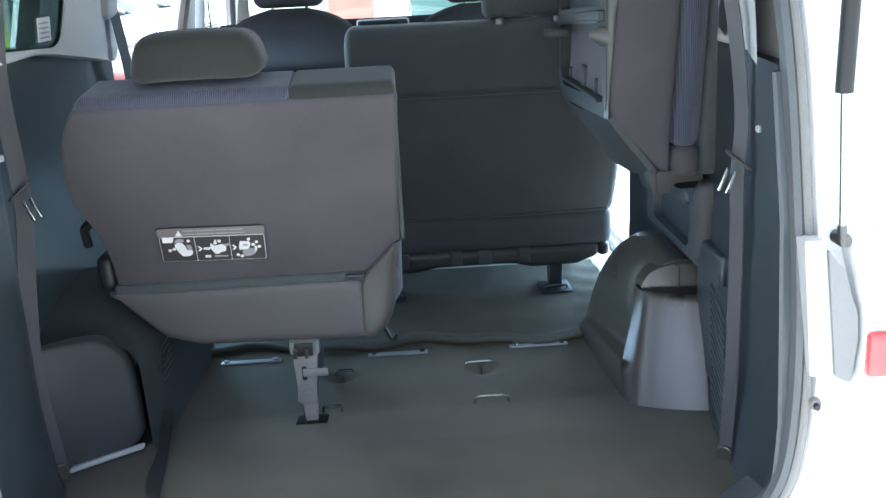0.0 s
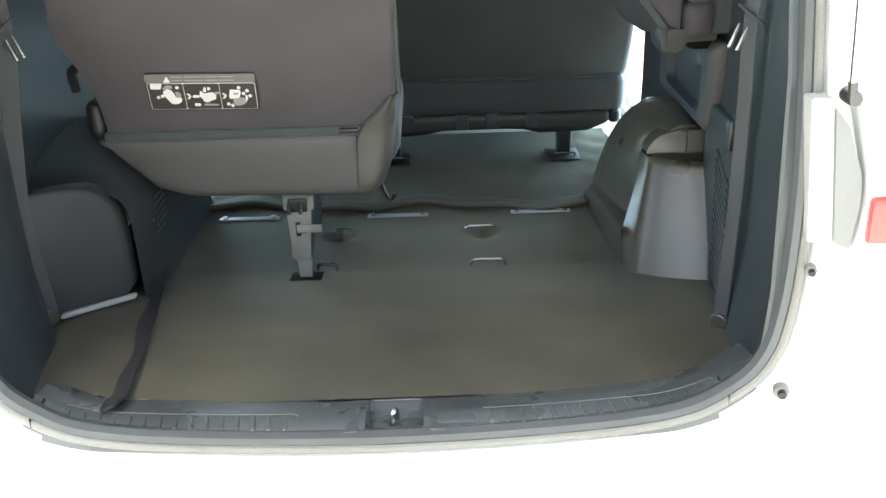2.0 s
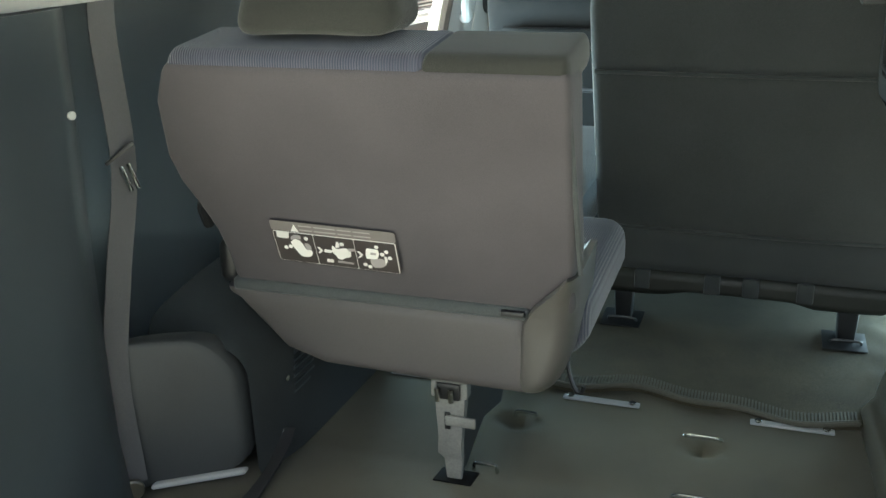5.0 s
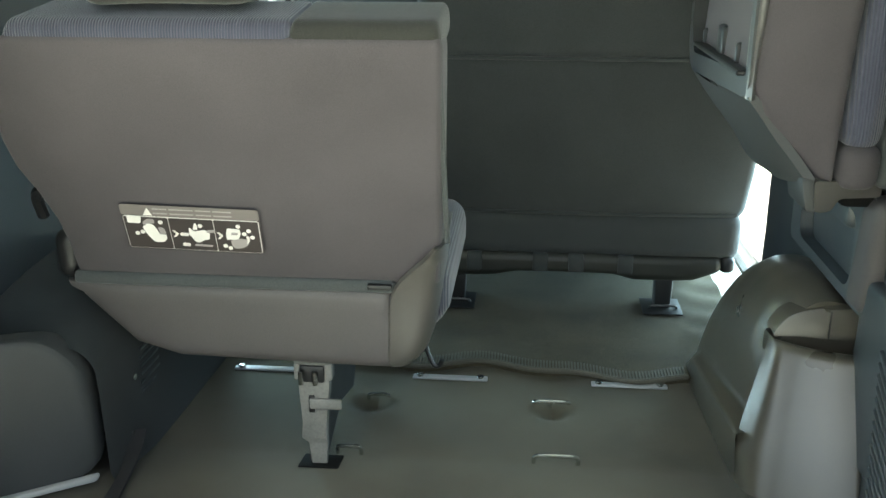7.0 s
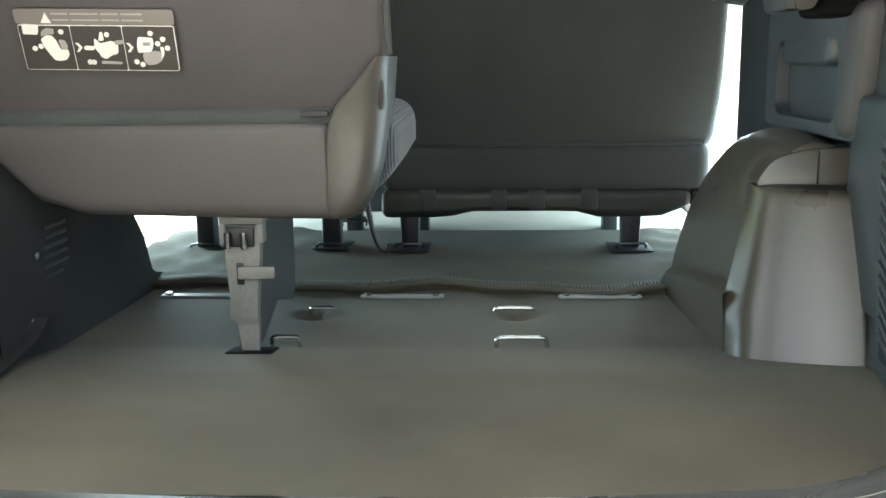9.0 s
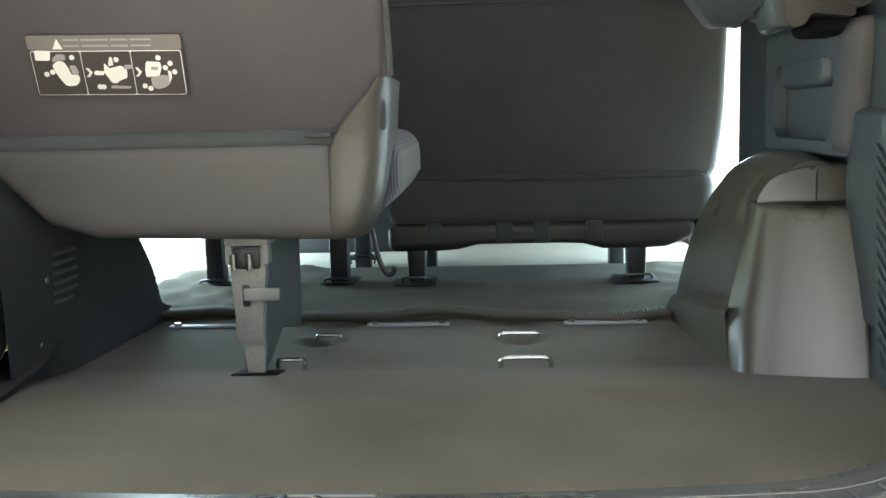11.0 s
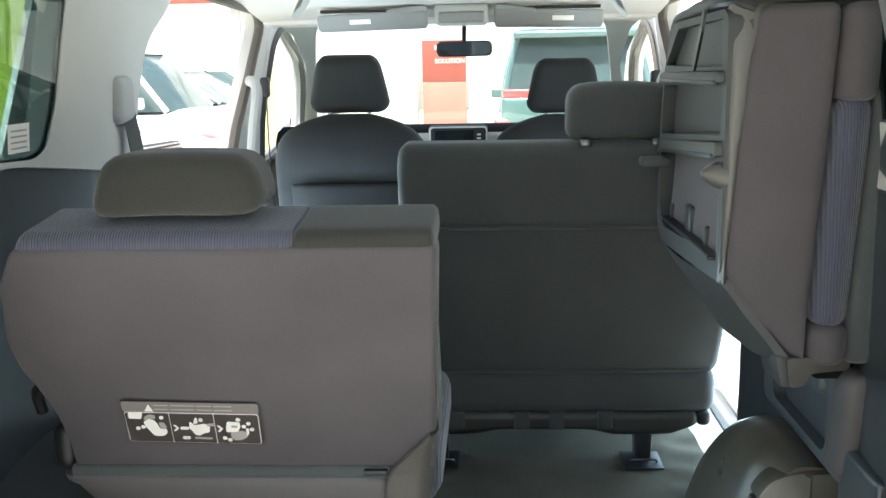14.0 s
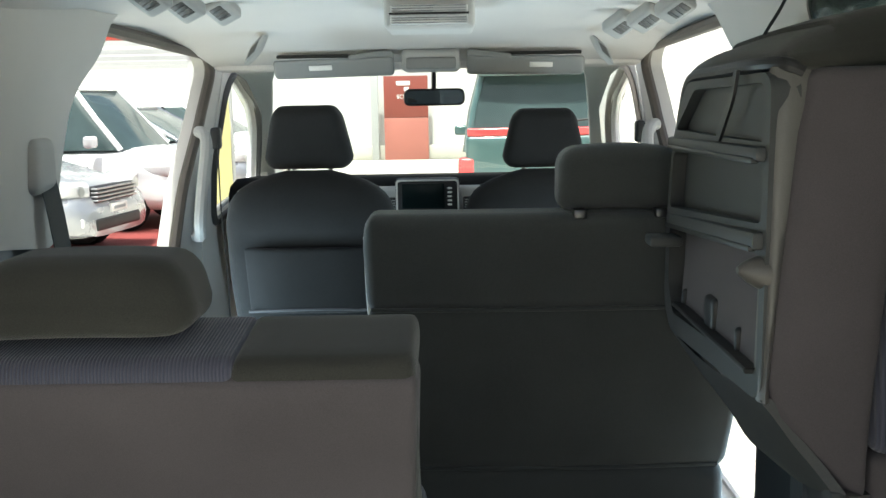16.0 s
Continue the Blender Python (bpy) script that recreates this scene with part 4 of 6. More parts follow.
    leg = part("leg", bm, LEGPAINT, s, "worn grey painted folding leg", smooth=False)
    bm = bmesh.new()
    for lo, hi in (((-0.212, 0.487, 0.748), (-0.152, 0.53, 0.762)), ((-0.212, 0.487, 0.722), (-0.203, 0.51, 0.75)), ((-0.163, 0.487, 0.722), (-0.152, 0.51, 0.75))):
        box(bm, lo, hi, 0.003)
    part("leg_head", bm, LEGPAINT, leg)
    bm = bmesh.new()
    box(bm, (-0.208, 0.492, 0.716), (-0.166, 0.4965, 0.744), 0.004)
    part("latch_hole", bm, BLACK, leg)
    for x in (-0.201, -0.179):
        bm = bmesh.new()
        tube(bm, [(x, 0.488, 0.715), (x, 0.486, 0.738)], 0.0045, 8)
        part("pin", bm, STEEL, leg)
    bm = bmesh.new()
    box(bm, (-0.190, 0.488, 0.672), (-0.139, 0.4945, 0.690), 0.003)
    part("release_tab", bm, LEGPAINT, leg)
    bm = bmesh.new()
    box(bm, (-0.192, 0.4915, 0.664), (-0.182, 0.496, 0.694), 0.002)
    part("tab_slot", bm, BLACK, leg)
    bm = bmesh.new()
    loft(bm, [[(x, 0.515, 0.77), (x, 0.80, 0.77), (x, 0.795, 0.60), (x, 0.775, 0.572), (x, 0.66, 0.60), (x, 0.56, 0.566), (x, 0.515, 0.566)] for x in (-0.199, -0.176)])
    part("leg_plate", bm, BLACK, s, smooth=False)
    # hook hanging below
    bm = bmesh.new()
    tube(bm, rail([(-0.035, 0.66, 0.76), (-0.024, 0.65, 0.71), (-0.012, 0.645, 0.684), (-0.002, 0.645, 0.682), (0.002, 0.645, 0.692)], 5), 0.0042, 8)
    part("hook", bm, BLACK, s)
    # head restraint pushed down on the top
    bm = bmesh.new()
    soft(bm, (-0.408, 0.310, 1.296), (-0.190, 0.425, 1.376), 0.028, 9, warp=lambda p: Vector((p.x + 0.02 * (p.x + 0.30) / 0.115 * (-(p.z - 1.33) / 0.045) * 0.5 + 0.003 * max(0, (p.x + 0.24) / 0.05) * (1 - abs(p.z - 1.325) / 0.05), p.y + 0.25 * (p.z - 1.28) - 0.01 * math.cos((p.x + 0.30) / 0.115 * 1.4), p.z - 0.006 * ((p.x + 0.30) / 0.115) ** 2 + 0.009 * max(0, (p.x + 0.25) / 0.06) ** 2 * max(0, (1.345 - p.z) / 0.05))))
    part("head_restraint", bm, OLIVE, s, "dark cloth head restraint")
    return s


third_row_seat()


# folding instructions on the backrest
def instruction_label():
    t = thing("instruction_label", (-0.32, 0.40, 0.98), "brown and white instruction label with three pictograms", "label")
    nrm = Vector((0, -math.cos(radians(24)), -math.sin(radians(24))))
    up = Vector((0, -math.sin(radians(24)), math.cos(radians(24))))
    right = Vector((1, 0.0, -0.022)).normalized()
    o = Vector((-0.3195, slab(0.988) - 0.0125, 0.988))

    def spot(u, v, d=0.0):
        # u and v in metres over the label, which leans a little to one side
        return o + right * (u * 1.02 + v * 0.05) + up * v * 0.97 + nrm * d

    def sheet(name, pts, m, d, label="", parent=t):
        bm = bmesh.new()
        a = [bm.verts.new(spot(u, v, d)) for u, v in pts]
        b = [bm.verts.new(spot(u, v, d - 0.0008)) for u, v in pts]
        bm.faces.new(a), bm.faces.new(b[::-1])
        for i in range(len(a)):
            bm.faces.new((a[i], a[i - 1], b[i - 1], b[i]))
        return part(name, bm, m, parent, label, smooth=False)

    W, H = 0.095, 0.039
    sheet("backing", curve_corner([(-W, -H), (W, -H), (W, H + 0.004), (-W, H + 0.004)], 0.006), BROWNPRINT, 0.001)
    sheet("heading_band", curve_corner([(-W, H * 0.60), (W, H * 0.60), (W, H + 0.004), (-W, H + 0.004)], 0.005), BANDPRINT, 0.0016)
    sheet("warning_triangle", [(-0.0640, 0.0250), (-0.0570, 0.0385), (-0.0515, 0.0250)], PAPER, 0.0022)
    for v in (0.037, 0.029):
        for u0, u1 in ((-0.050, -0.030), (-0.027, 0.006), (0.009, 0.030), (0.033, 0.058)):
            sheet("text_bar", [(u0, v - 0.0011), (u1, v - 0.0011), (u1, v + 0.0011), (u0, v + 0.0011)], GREYPRINT, 0.0020)
    f = sheet("picture_border", curve_corner([(-0.0935, -0.0375), (0.0935, -0.0375), (0.0935, 0.0225), (-0.0935, 0.0225)], 0.004), PAPER, 0.0016)
    for i in range(3):
        x0, x1 = -0.0925 + i * 0.0620, -0.0925 + i * 0.0620 + 0.0610
        sheet("picture_field", curve_corner([(x0, -0.0365), (x1, -0.0365), (x1, 0.0215), (x0, 0.0215)], 0.0025), BROWNPRINT, 0.0022, parent=f)
    blobs = (("seat_shape", PAPER, [(-0.0685, 0.0037), (-0.0605, 0.0099), (-0.0538, 0.0086), (-0.0494, 0.0007), (-0.0466, -0.0098), (-0.0377, -0.0095), (-0.0373, -0.017), (-0.0423, -0.0236), (-0.0505, -0.025), (-0.0566, -0.0236), (-0.0609, -0.0163), (-0.0659, -0.0063)]),
             ("headrest_shape", GREYPRINT, [(-0.0665, 0.0134), (-0.0594, 0.019), (-0.0502, 0.0178), (-0.0507, 0.0103), (-0.0592, 0.0105), (-0.0672, 0.007)]),
             ("arrow_shape", GREYPRINT, [(-0.0472, 0.0035), (-0.0397, 0.0033), (-0.0369, -0.0063), (-0.0392, -0.0096), (-0.0453, -0.0093)]),
             ("corner_tag", PAPER, [(-0.0871, 0.0238), (-0.0674, 0.023), (-0.0702, 0.0101), (-0.0882, 0.0104)]),
             ("seat_shape", PAPER, [(-0.0037, 0.0063), (0.0025, -0.001), (0.0172, 0.0028), (0.0238, -0.0028), (0.0224, -0.0141), (0.0141, -0.0165), (0.0076, -0.0216), (0.0019, -0.0197), (-0.0011, -0.0129), (-0.0052, -0.0066)]),
             ("pin_shape", PAPER, [(0.0044, 0.0141), (0.0073, 0.0142), (0.0078, 0.003), (0.001, 0.0027)]),
             ("arm_shape", PAPER, [(-0.0168, -0.0039), (-0.0046, -0.0045), (-0.006, -0.0099), (-0.0182, -0.0093)]),
             ("arm_shape", GREYPRINT, [(0.0212, 0.0035), (0.0322, 0.0039), (0.031, -0.0009), (0.0197, -0.0024)]),
             ("caption_bar", GREYPRINT, [(0.0008, -0.024), (0.0257, -0.0252), (0.0248, -0.0284), (-0.0002, -0.0278)]),
             ("seat_shape", PAPER, [(0.0491, 0.0084), (0.0664, 0.0074), (0.0672, -0.0006), (0.063, -0.0114), (0.0465, -0.0126), (0.0466, -0.003)]),
             ("cushion_shape", GREYPRINT, [(0.052, -0.0134), (0.0672, -0.0096), (0.078, -0.0119), (0.0749, -0.0222), (0.0668, -0.0278), (0.0564, -0.0293), (0.0524, -0.0231)]),
             ("strap_shape", PAPER, [(0.0739, -0.004), (0.0784, -0.0049), (0.0784, -0.014), (0.0739, -0.0206), (0.0752, -0.012)]))
    for k, (name, m, pts) in enumerate(blobs):
        sheet(name, curve_corner(pts, 0.0025), m, 0.0026 + 0.0001 * k, parent=f)
    sheet("window_shape", [(0.0549, 0.0016), (0.0634, 0.0014), (0.0623, -0.0029), (0.0538, -0.0027)], GREYPRINT, 0.0040, parent=f)
    for u, v in [(-0.0416, 0.0144), (-0.077, -0.0078), (-0.0693, -0.0049), (0.0127, 0.0112), (-0.0133, -0.0254), (-0.0086, -0.0255), (0.065, 0.0133), (0.0788, 0.0058), (0.0829, -0.0058), (0.0721, -0.0001), (0.0434, -0.0245), (0.0501, -0.028)]:
        sheet("number_dot", [(u + 0.0032 * math.cos(k * math.pi / 6), v + 0.0034 * math.sin(k * math.pi / 6)) for k in range(12)], PAPER, 0.0041, parent=f)
    for u, v in [(-0.0242, -0.0058), (0.0374, -0.0055)]:
        sheet("step_arrow", [(u - 0.003, v + 0.006), (u + 0.0005, v + 0.006), (u + 0.005, v), (u + 0.0005, v - 0.006), (u - 0.003, v - 0.006), (u + 0.0012, v)], PAPER, 0.0041, parent=f)


instruction_label()


# ---- second-row bench ----
def second_row_seat():
    s = thing("second_row_seat", (0.27, 1.35, 0.55), "black cloth second-row bench seat seen from behind", "car seat")
    t18 = math.tan(radians(18))

    def lean(p):
        left = lerp_table(p.z, (0.78, 1.0, 1.26, 1.325), (-0.09, -0.09, -0.092, -0.085))
        right = lerp_table(p.z, (0.74, 0.77, 0.80, 0.90, 0.98, 1.32), (0.60, 0.612, 0.619, 0.625, 0.622, 0.606))
        return Vector((left + (right - left) * p.x, 1.08 + (1.315 - p.z) * t18 + p.y - 0.012 * math.sin(math.pi * p.x), p.z))

    bm = bmesh.new()
    soft(bm, (0, 0, 0.77), (1, 0.12, 1.15), 0.03, 8, warp=lean)
    part("backrest", bm, CLOTH, s)
    bm = bmesh.new()
    soft(bm, (0, -0.006, 1.13), (1, 0.12, 1.322), 0.03, 8, warp=lean)
    part("upper_backrest", bm, CLOTH, s)
    bm = bmesh.new()
    tube(bm, rail([lean(Vector((0.008, 0.02, z))) for z in (0.95, 1.1, 1.2, 1.28)], 5), 0.006, 6)
    part("edge_piping", bm, LIGHTPLASTIC, s)
    bm = bmesh.new()
    soft(bm, (-0.08, 1.240, 0.680), (0.612, 1.72, 0.79), 0.03, 7)
    part("cushion", bm, CLOTH, s)
    bm = bmesh.new()
    soft(bm, (0.568, 1.238, 0.652), (0.604, 1.285, 0.692), 0.016, 4)
    part("recliner_knob", bm, BLACK, s)
    bm = bmesh.new()
    def bar(p):
        # the underside is drawn up between the legs and at the outer end
        up = 0.014 * max(0, min(1, (p.x - 0.06) / 0.05)) * max(0, min(1, (0.38 - p.x) / 0.05)) + 0.03 * max(0, (p.x - 0.49) / 0.08) ** 2
        return Vector((p.x, p.y, p.z + up * max(0, (0.668 - p.z) / 0.04)))

    soft(bm, (-0.08, 1.236, 0.630), (0.575, 1.29, 0.690), 0.018, 14, warp=bar)
    bar_part = part("frame_bar", bm, BARPAINT, s)
    for x in (0.02, 0.17, 0.25, 0.36):
        bm = bmesh.new()
        box(bm, (x - 0.017, 1.231, 0.648), (x + 0.017, 1.245, 0.692), 0.004)
        part("bar_clamp", bm, CLOTH, bar_part)
    for x in (-0.02, 0.45):
        bm = bmesh.new()
        box(bm, (x - 0.022, 1.245, 0.53), (x + 0.022, 1.29, 0.66), 0.006, warp=lambda p, x=x: Vector((x + (p.x - x) * (0.75 if p.z < 0.6 else 1.0), p.y, p.z)))
        leg = part("leg", bm, BLACK, s)
        bm = bmesh.new()
        tube(bm, rail([(x - 0.03, 1.25, 0.553), (x - 0.03, 1.235, 0.572), (x - 0.02, 1.232, 0.576), (x + 0.02, 1.232, 0.576), (x + 0.03, 1.235, 0.572), (x + 0.03, 1.25, 0.553)], 4), 0.0028, 8)
        part("foot_loop", bm, DARKSTEEL, leg)
        bm = bmesh.new()
        box(bm, (x - 0.046, 1.205, 0.5635), (x + 0.042, 1.305, 0.5660), 0.001)
        part("foot_recess", bm, BLACK, leg)
        bm = bmesh.new()
        box(bm, (x - 0.018, 1.60, 0.53), (x + 0.018, 1.65, 0.69), 0.006)
        part("front_leg", bm, BLACK, s)
    # head restraint on two posts
    bm = bmesh.new()
    soft(bm, (0.258, 1.055, 1.326), (0.470, 1.165, 1.441), 0.030, 6, warp=lambda p: Vector((p.x, p.y + (1.45 - p.z) * 0.2, p.z - 0.008 * ((p.x - 0.362) / 0.1) ** 2)))
    for lo, hi in (((0.012, -0.0075, 1.135), (0.988, 0.01, 1.143)), ((0.03, -0.0025, 0.781), (0.975, 0.01, 0.790))):
        seam = bmesh.new()
        soft(seam, lo, hi, 0.0035, 8, warp=lean)
        part("seam", seam, CLOTH, s)
    hr = part("head_restraint", bm, CLOTH, s)
    for x in (0.294, 0.437):
        bm = bmesh.new()
        tube(bm, [(x, 1.12, 1.30), (x, 1.11, 1.37)], 0.006, 8)
        part("post", bm, STEEL, hr)
        bm = bmesh.new()
        box(bm, (x - 0.012, 1.062, 1.312), (x + 0.012, 1.10, 1.329), 0.004)
        part("post_sleeve", bm, DARKSTEEL, hr)
    return s


second_row_seat()


def folded_second_seat():
    """The other half of the second row, tipped down ahead of the third-row seat."""
    s = thing("folded_second_seat", (-0.33, 1.4, 0.55), "second-row seat half folded down, on thin black legs", "car seat")
    bm = bmesh.new()
    soft(bm, (-0.56, 1.20, 0.70), (-0.13, 1.70, 0.80), 0.04, 6)
    part("cushion", bm, CLOTH, s)
    bm = bmesh.new()
    soft(bm, (-0.55, 1.22, 0.80), (-0.13, 1.74, 0.91), 0.04, 6)
    part("backrest", bm, CLOTH, s)
    for x, y in ((-0.465, 1.27), (-0.19, 1.27), (-0.465, 1.62), (-0.19, 1.62)):
        bm = bmesh.new()
        box(bm, (x - 0.02, y - 0.02, 0.53), (x + 0.02, y + 0.02, 0.72), 0.005)
        leg = part("leg", bm, BLACK, s)
        bm = bmesh.new()
        tube(bm, rail([(x - 0.03, y - 0.02, 0.553), (x - 0.028, y - 0.03, 0.574), (x + 0.028, y - 0.03, 0.574), (x + 0.03, y - 0.02, 0.553)], 4), 0.0028, 8)
        part("foot_loop", bm, DARKSTEEL, leg)
        bm = bmesh.new()
        box(bm, (x - 0.04, y - 0.035, 0.5635), (x + 0.04, y + 0.05, 0.5665), 0.001)
        part("foot_recess", bm, BLACK, leg)


folded_second_seat()


# ---- third-row seat folded up against the side ----
def stowed_seat():
    s = thing("stowed_third_row_seat", (0.53, 0.7, 1.05), "third-row seat folded up against the side trim, underside showing", "car seat")

    def felt_left(z):
        return lerp_table(z, (1.05, 1.062, 1.166, 1.285, 1.484, 1.552), (0.524, 0.512, 0.433, 0.441, 0.457, 0.474))

    def seam_x(z):
        return lerp_table(z, (1.05, 1.118, 1.348, 1.60), (0.548, 0.550, 0.565, 0.578))

    # padded side of the cushion that faces the tail, cut away below towards the hinge
    def felt(p):
        k = max(0, min(1, p.x / 0.12))
        a, b = felt_left(p.z), seam_x(p.z)
        bow = -0.006 * math.sin(math.pi * k) * math.sin(math.pi * max(0, min(1, (p.z - 1.05) / 0.5)))
        return Vector((a + (b - a) * k, p.y + 0.026 * (1 - k) ** 1.6 + bow, p.z))

    bm = bmesh.new()
    soft(bm, (0, 0.467, 1.052), (0.12, 0.90, 1.552), 0.016, 12, warp=felt)
    part("felt_side", bm, FELT, s)
    for name, z0, z1, m, label in (("cushion_end", 1.048, 1.108, FELT, ""), ("navy_cushion", 1.100, 1.428, BLUE, "navy ribbed cushion"), ("felt_strip", 1.420, 1.552, FELT, "")):
        bm = bmesh.new()
        d = -0.009 if name == "navy_cushion" else -0.004
        soft(bm, (0.004, 0.463 - d, z0), (0.060, 0.80, z1), 0.026 if name == "navy_cushion" else 0.018, 7, warp=lambda p: Vector((seam_x(p.z) + p.x, p.y - 0.012 * math.sin(math.pi * min(1, p.x / 0.06)), p.z)))
        part(name, bm, m, s, label)
    bm = bmesh.new()
    soft(bm, (0.055, 0.472, 1.045), (0.125, 0.80, 1.552), 0.020, 7, warp=lambda p: Vector((seam_x(p.z) + p.x, p.y, p.z)))
    part("cushion_side", bm, CLOTH, s)
    # dark padded front edge of the seat, now uppermost
    bm = bmesh.new()
    soft(bm, (0.440, 0.484, 1.548), (0.668, 0.955, 1.625), 0.034, 8, warp=lambda p: Vector((p.x + 0.02 * max(0, (p.z - 1.57) / 0.05) * (p.x < 0.5), p.y + 0.05 * max(0, (p.z - 1.555) / 0.07) * max(0, (0.75 - p.y) / 0.26), 1.548 + (p.z - 1.548) * lerp_table(p.x, (0.44, 0.55, 0.64), (0.50, 0.92, 1.12)) - 0.05 * max(0, p.y - 0.75))))
    part("top_padding", bm, OLIVE, s, "dark cloth front edge")
    # plastic underside with three open compartments
    tray = curve_corner([(0.497, 1.548), (0.850, 1.541), (0.925, 1.455), (0.955, 1.350), (0.968, 1.190), (0.925, 1.148), (0.497, 1.164)], 0.028)
    holes = [curve_corner(h, 0.014) for h in ([(0.512, 1.536), (0.800, 1.530), (0.905, 1.470), (0.512, 1.468)], [(0.512, 1.441), (0.918, 1.436), (0.938, 1.346), (0.512, 1.374)], [(0.512, 1.338), (0.935, 1.318), (0.940, 1.225), (0.905, 1.180), (0.512, 1.196)])]
    bm = bmesh.new()
    plate(bm, tray, holes, lambda u, v: (0.420 + 0.010 * max(0, (0.6 - u) / 0.1), u, v), (0.034, 0, 0))
    part("tray_frame", bm, TRAY, s, angle=30)
    for z0, z1, dx in ((1.462, 1.545, 0.0), (1.340, 1.446, 0.006), (1.178, 1.350, 0.010)):
        bm = bmesh.new()
        f = 0.905 if z0 > 1.4 else 0.945
        plate(bm, curve_corner([(0.500, z1), (f - 0.06 * (z0 > 1.4), z1), (f, z0), (0.500, z0)], 0.02), [], lambda u, v: (0.436 + dx, u, v), (0.012, 0, 0))
        part("tray_floor", bm, TRAY, s, smooth=False)
    # rounded rear rim, widening upwards, coloured paler for the light its edge catches
    bm = bmesh.new()
    rings = []
    for k in range(17):
        z = 1.163 + 0.390 * k / 16
        a, b = 0.430 + 0.006 * k / 16, felt_left(z) + 0.004
        y = 0.496 + 0.012 * max(0, (k - 13) / 3) ** 2
        rings.append([(a, y + 0.03, z), (a - 0.001, y + 0.006, z), (a + 0.003, y, z), ((a + b) / 2, y - 0.004, z), (b, y - 0.002, z), (b + 0.004, y + 0.03, z)])
    loft(bm, rings)
    part("rear_rim", bm, RIMVINYL, s, "satin grey rim, coloured paler for its edge highlight", angle=70)
    bm = bmesh.new()
    tube(bm, rail([(0.468, 0.505, 1.548), (0.448, 0.510, 1.556), (0.430, 0.56, 1.556), (0.428, 0.70, 1.553), (0.428, 0.845, 1.546), (0.430, 0.90, 1.50), (0.432, 0.935, 1.44)], 6), 0.0085, 10)
    part("top_rim", bm, BLACK, s)
    for z, d, drop in ((1.455, 0.009, 0.006), (1.355, 0.011, 0.030)):
        bm = bmesh.new()
        box(bm, (0.4165, 0.505, z - d), (0.440, 0.952, z + d), 0.006, warp=lambda p, r=drop: Vector((p.x, p.y, p.z - r * (p.y - 0.505) / 0.45)))
        rib = part("cross_rib", bm, TRAY, s)
        bm = bmesh.new()
        box(bm, (0.4145, 0.512, z - d - 0.002), (0.424, 0.945, z - d + 0.005), 0.002, warp=lambda p, r=drop: Vector((p.x, p.y, p.z - r * (p.y - 0.505) / 0.45)))
        part("rib_channel", bm, BLACK, rib)
    bm = bmesh.new()
    box(bm, (0.375, 0.865, 1.292), (0.425, 0.912, 1.308), 0.004)
    part("stop_tab", bm, TRAY, s)
    # wedge-shaped latch knob
    bm = bmesh.new()
    rings = []
    for x, h, w in ((0.438, 0.021, 0.020), (0.425, 0.019, 0.018), (0.412, 0.012, 0.013), (0.403, 0.004, 0.006)):
        rings.append([(x, 0.512 + w * math.cos(k * math.pi / 6), 1.316 + (0.438 - x) * 0.12 + h * math.sin(k * math.pi / 6)) for k in range(12)])
    loft(bm, rings)
    part("latch_knob", bm, HINGE, s, "grey wedge-shaped knob")
    bm = bmesh.new()
    ribbon(bm, rail([(0.417, 0.585, 1.552), (0.414, 0.588, 1.525), (0.416, 0.625, 1.495), (0.420, 0.668, 1.468)], 6), 0.013, (0, 1, 0), 0.004)
    part("pull_strap", bm, BLACK, s)
    for y, h, w in ((0.885, 0.026, 0.006), (0.735, 0.045, 0.024), (0.605, 0.032, 0.006)):
        bm = bmesh.new()
        soft(bm, (0.430, y - w, 1.185), (0.449, y + w, 1.197 + h), min(w, 0.008), 3)
        part("rib_post", bm, BLACK, s)
    # black strip stands in for the shade along the tray's lower ledge
    bm = bmesh.new()
    box(bm, (0.417, 0.52, 1.192), (0.447, 0.90, 1.199), 0.002, 1)
    part("shade_strip", bm, BLACK, s)
    # plastic skirt from the tray down to the hinge
    bm = bmesh.new()
    rear = rail([(0.430, 0.497, 1.166), (0.448, 0.494, 1.143), (0.468, 0.489, 1.115), (0.490, 0.481, 1.088), (0.512, 0.468, 1.058)], 4)
    front = rail([(0.421, 0.925, 1.150), (0.436, 0.815, 1.118), (0.461, 0.725, 1.080), (0.484, 0.700, 1.042), (0.506, 0.640, 1.030)], 4)
    rows = []
    for a, b in zip(rear, front):
        row = [a + Vector((0.012, -0.002, 0.004))] + [a.lerp(b, u) + Vector((-0.006, 0, -0.004)) * math.sin(math.pi * u) for u in (0, 0.2, 0.4, 0.6, 0.8, 1.0)] + [b + Vector((0.014, 0.006, 0.006))]
        rows.append(row)
    loft(bm, rows, closed=False)
    part("tray_skirt", bm, TRAY, s, angle=60)
    # hinge bracket below
    bm = bmesh.new()
    box(bm, (0.505, 0.466, 1.016), (0.524, 0.560, 1.064), 0.005, warp=lambda p: Vector((p.x + 0.010 * (p.z < 1.03), p.y, p.z)))
    part("hinge_cheek", bm, TRAY, s)
    bm = bmesh.new()
    outline = curve_corner([(0.521, 1.062), (0.625, 1.050), (0.625, 1.030), (0.560, 1.034), (0.550, 1.017), (0.526, 1.017)], 0.008)
    plate(bm, outline, [], lambda u, v: (u, 0.462 + max(0, u - 0.53) * 0.45, v), (0, 0.13, 0))
    part("hinge_bracket", bm, HINGE, s, "satin grey hinge bracket", angle=40)
    # dark block put in for the shaded gap under the bracket
    bm = bmesh.new()
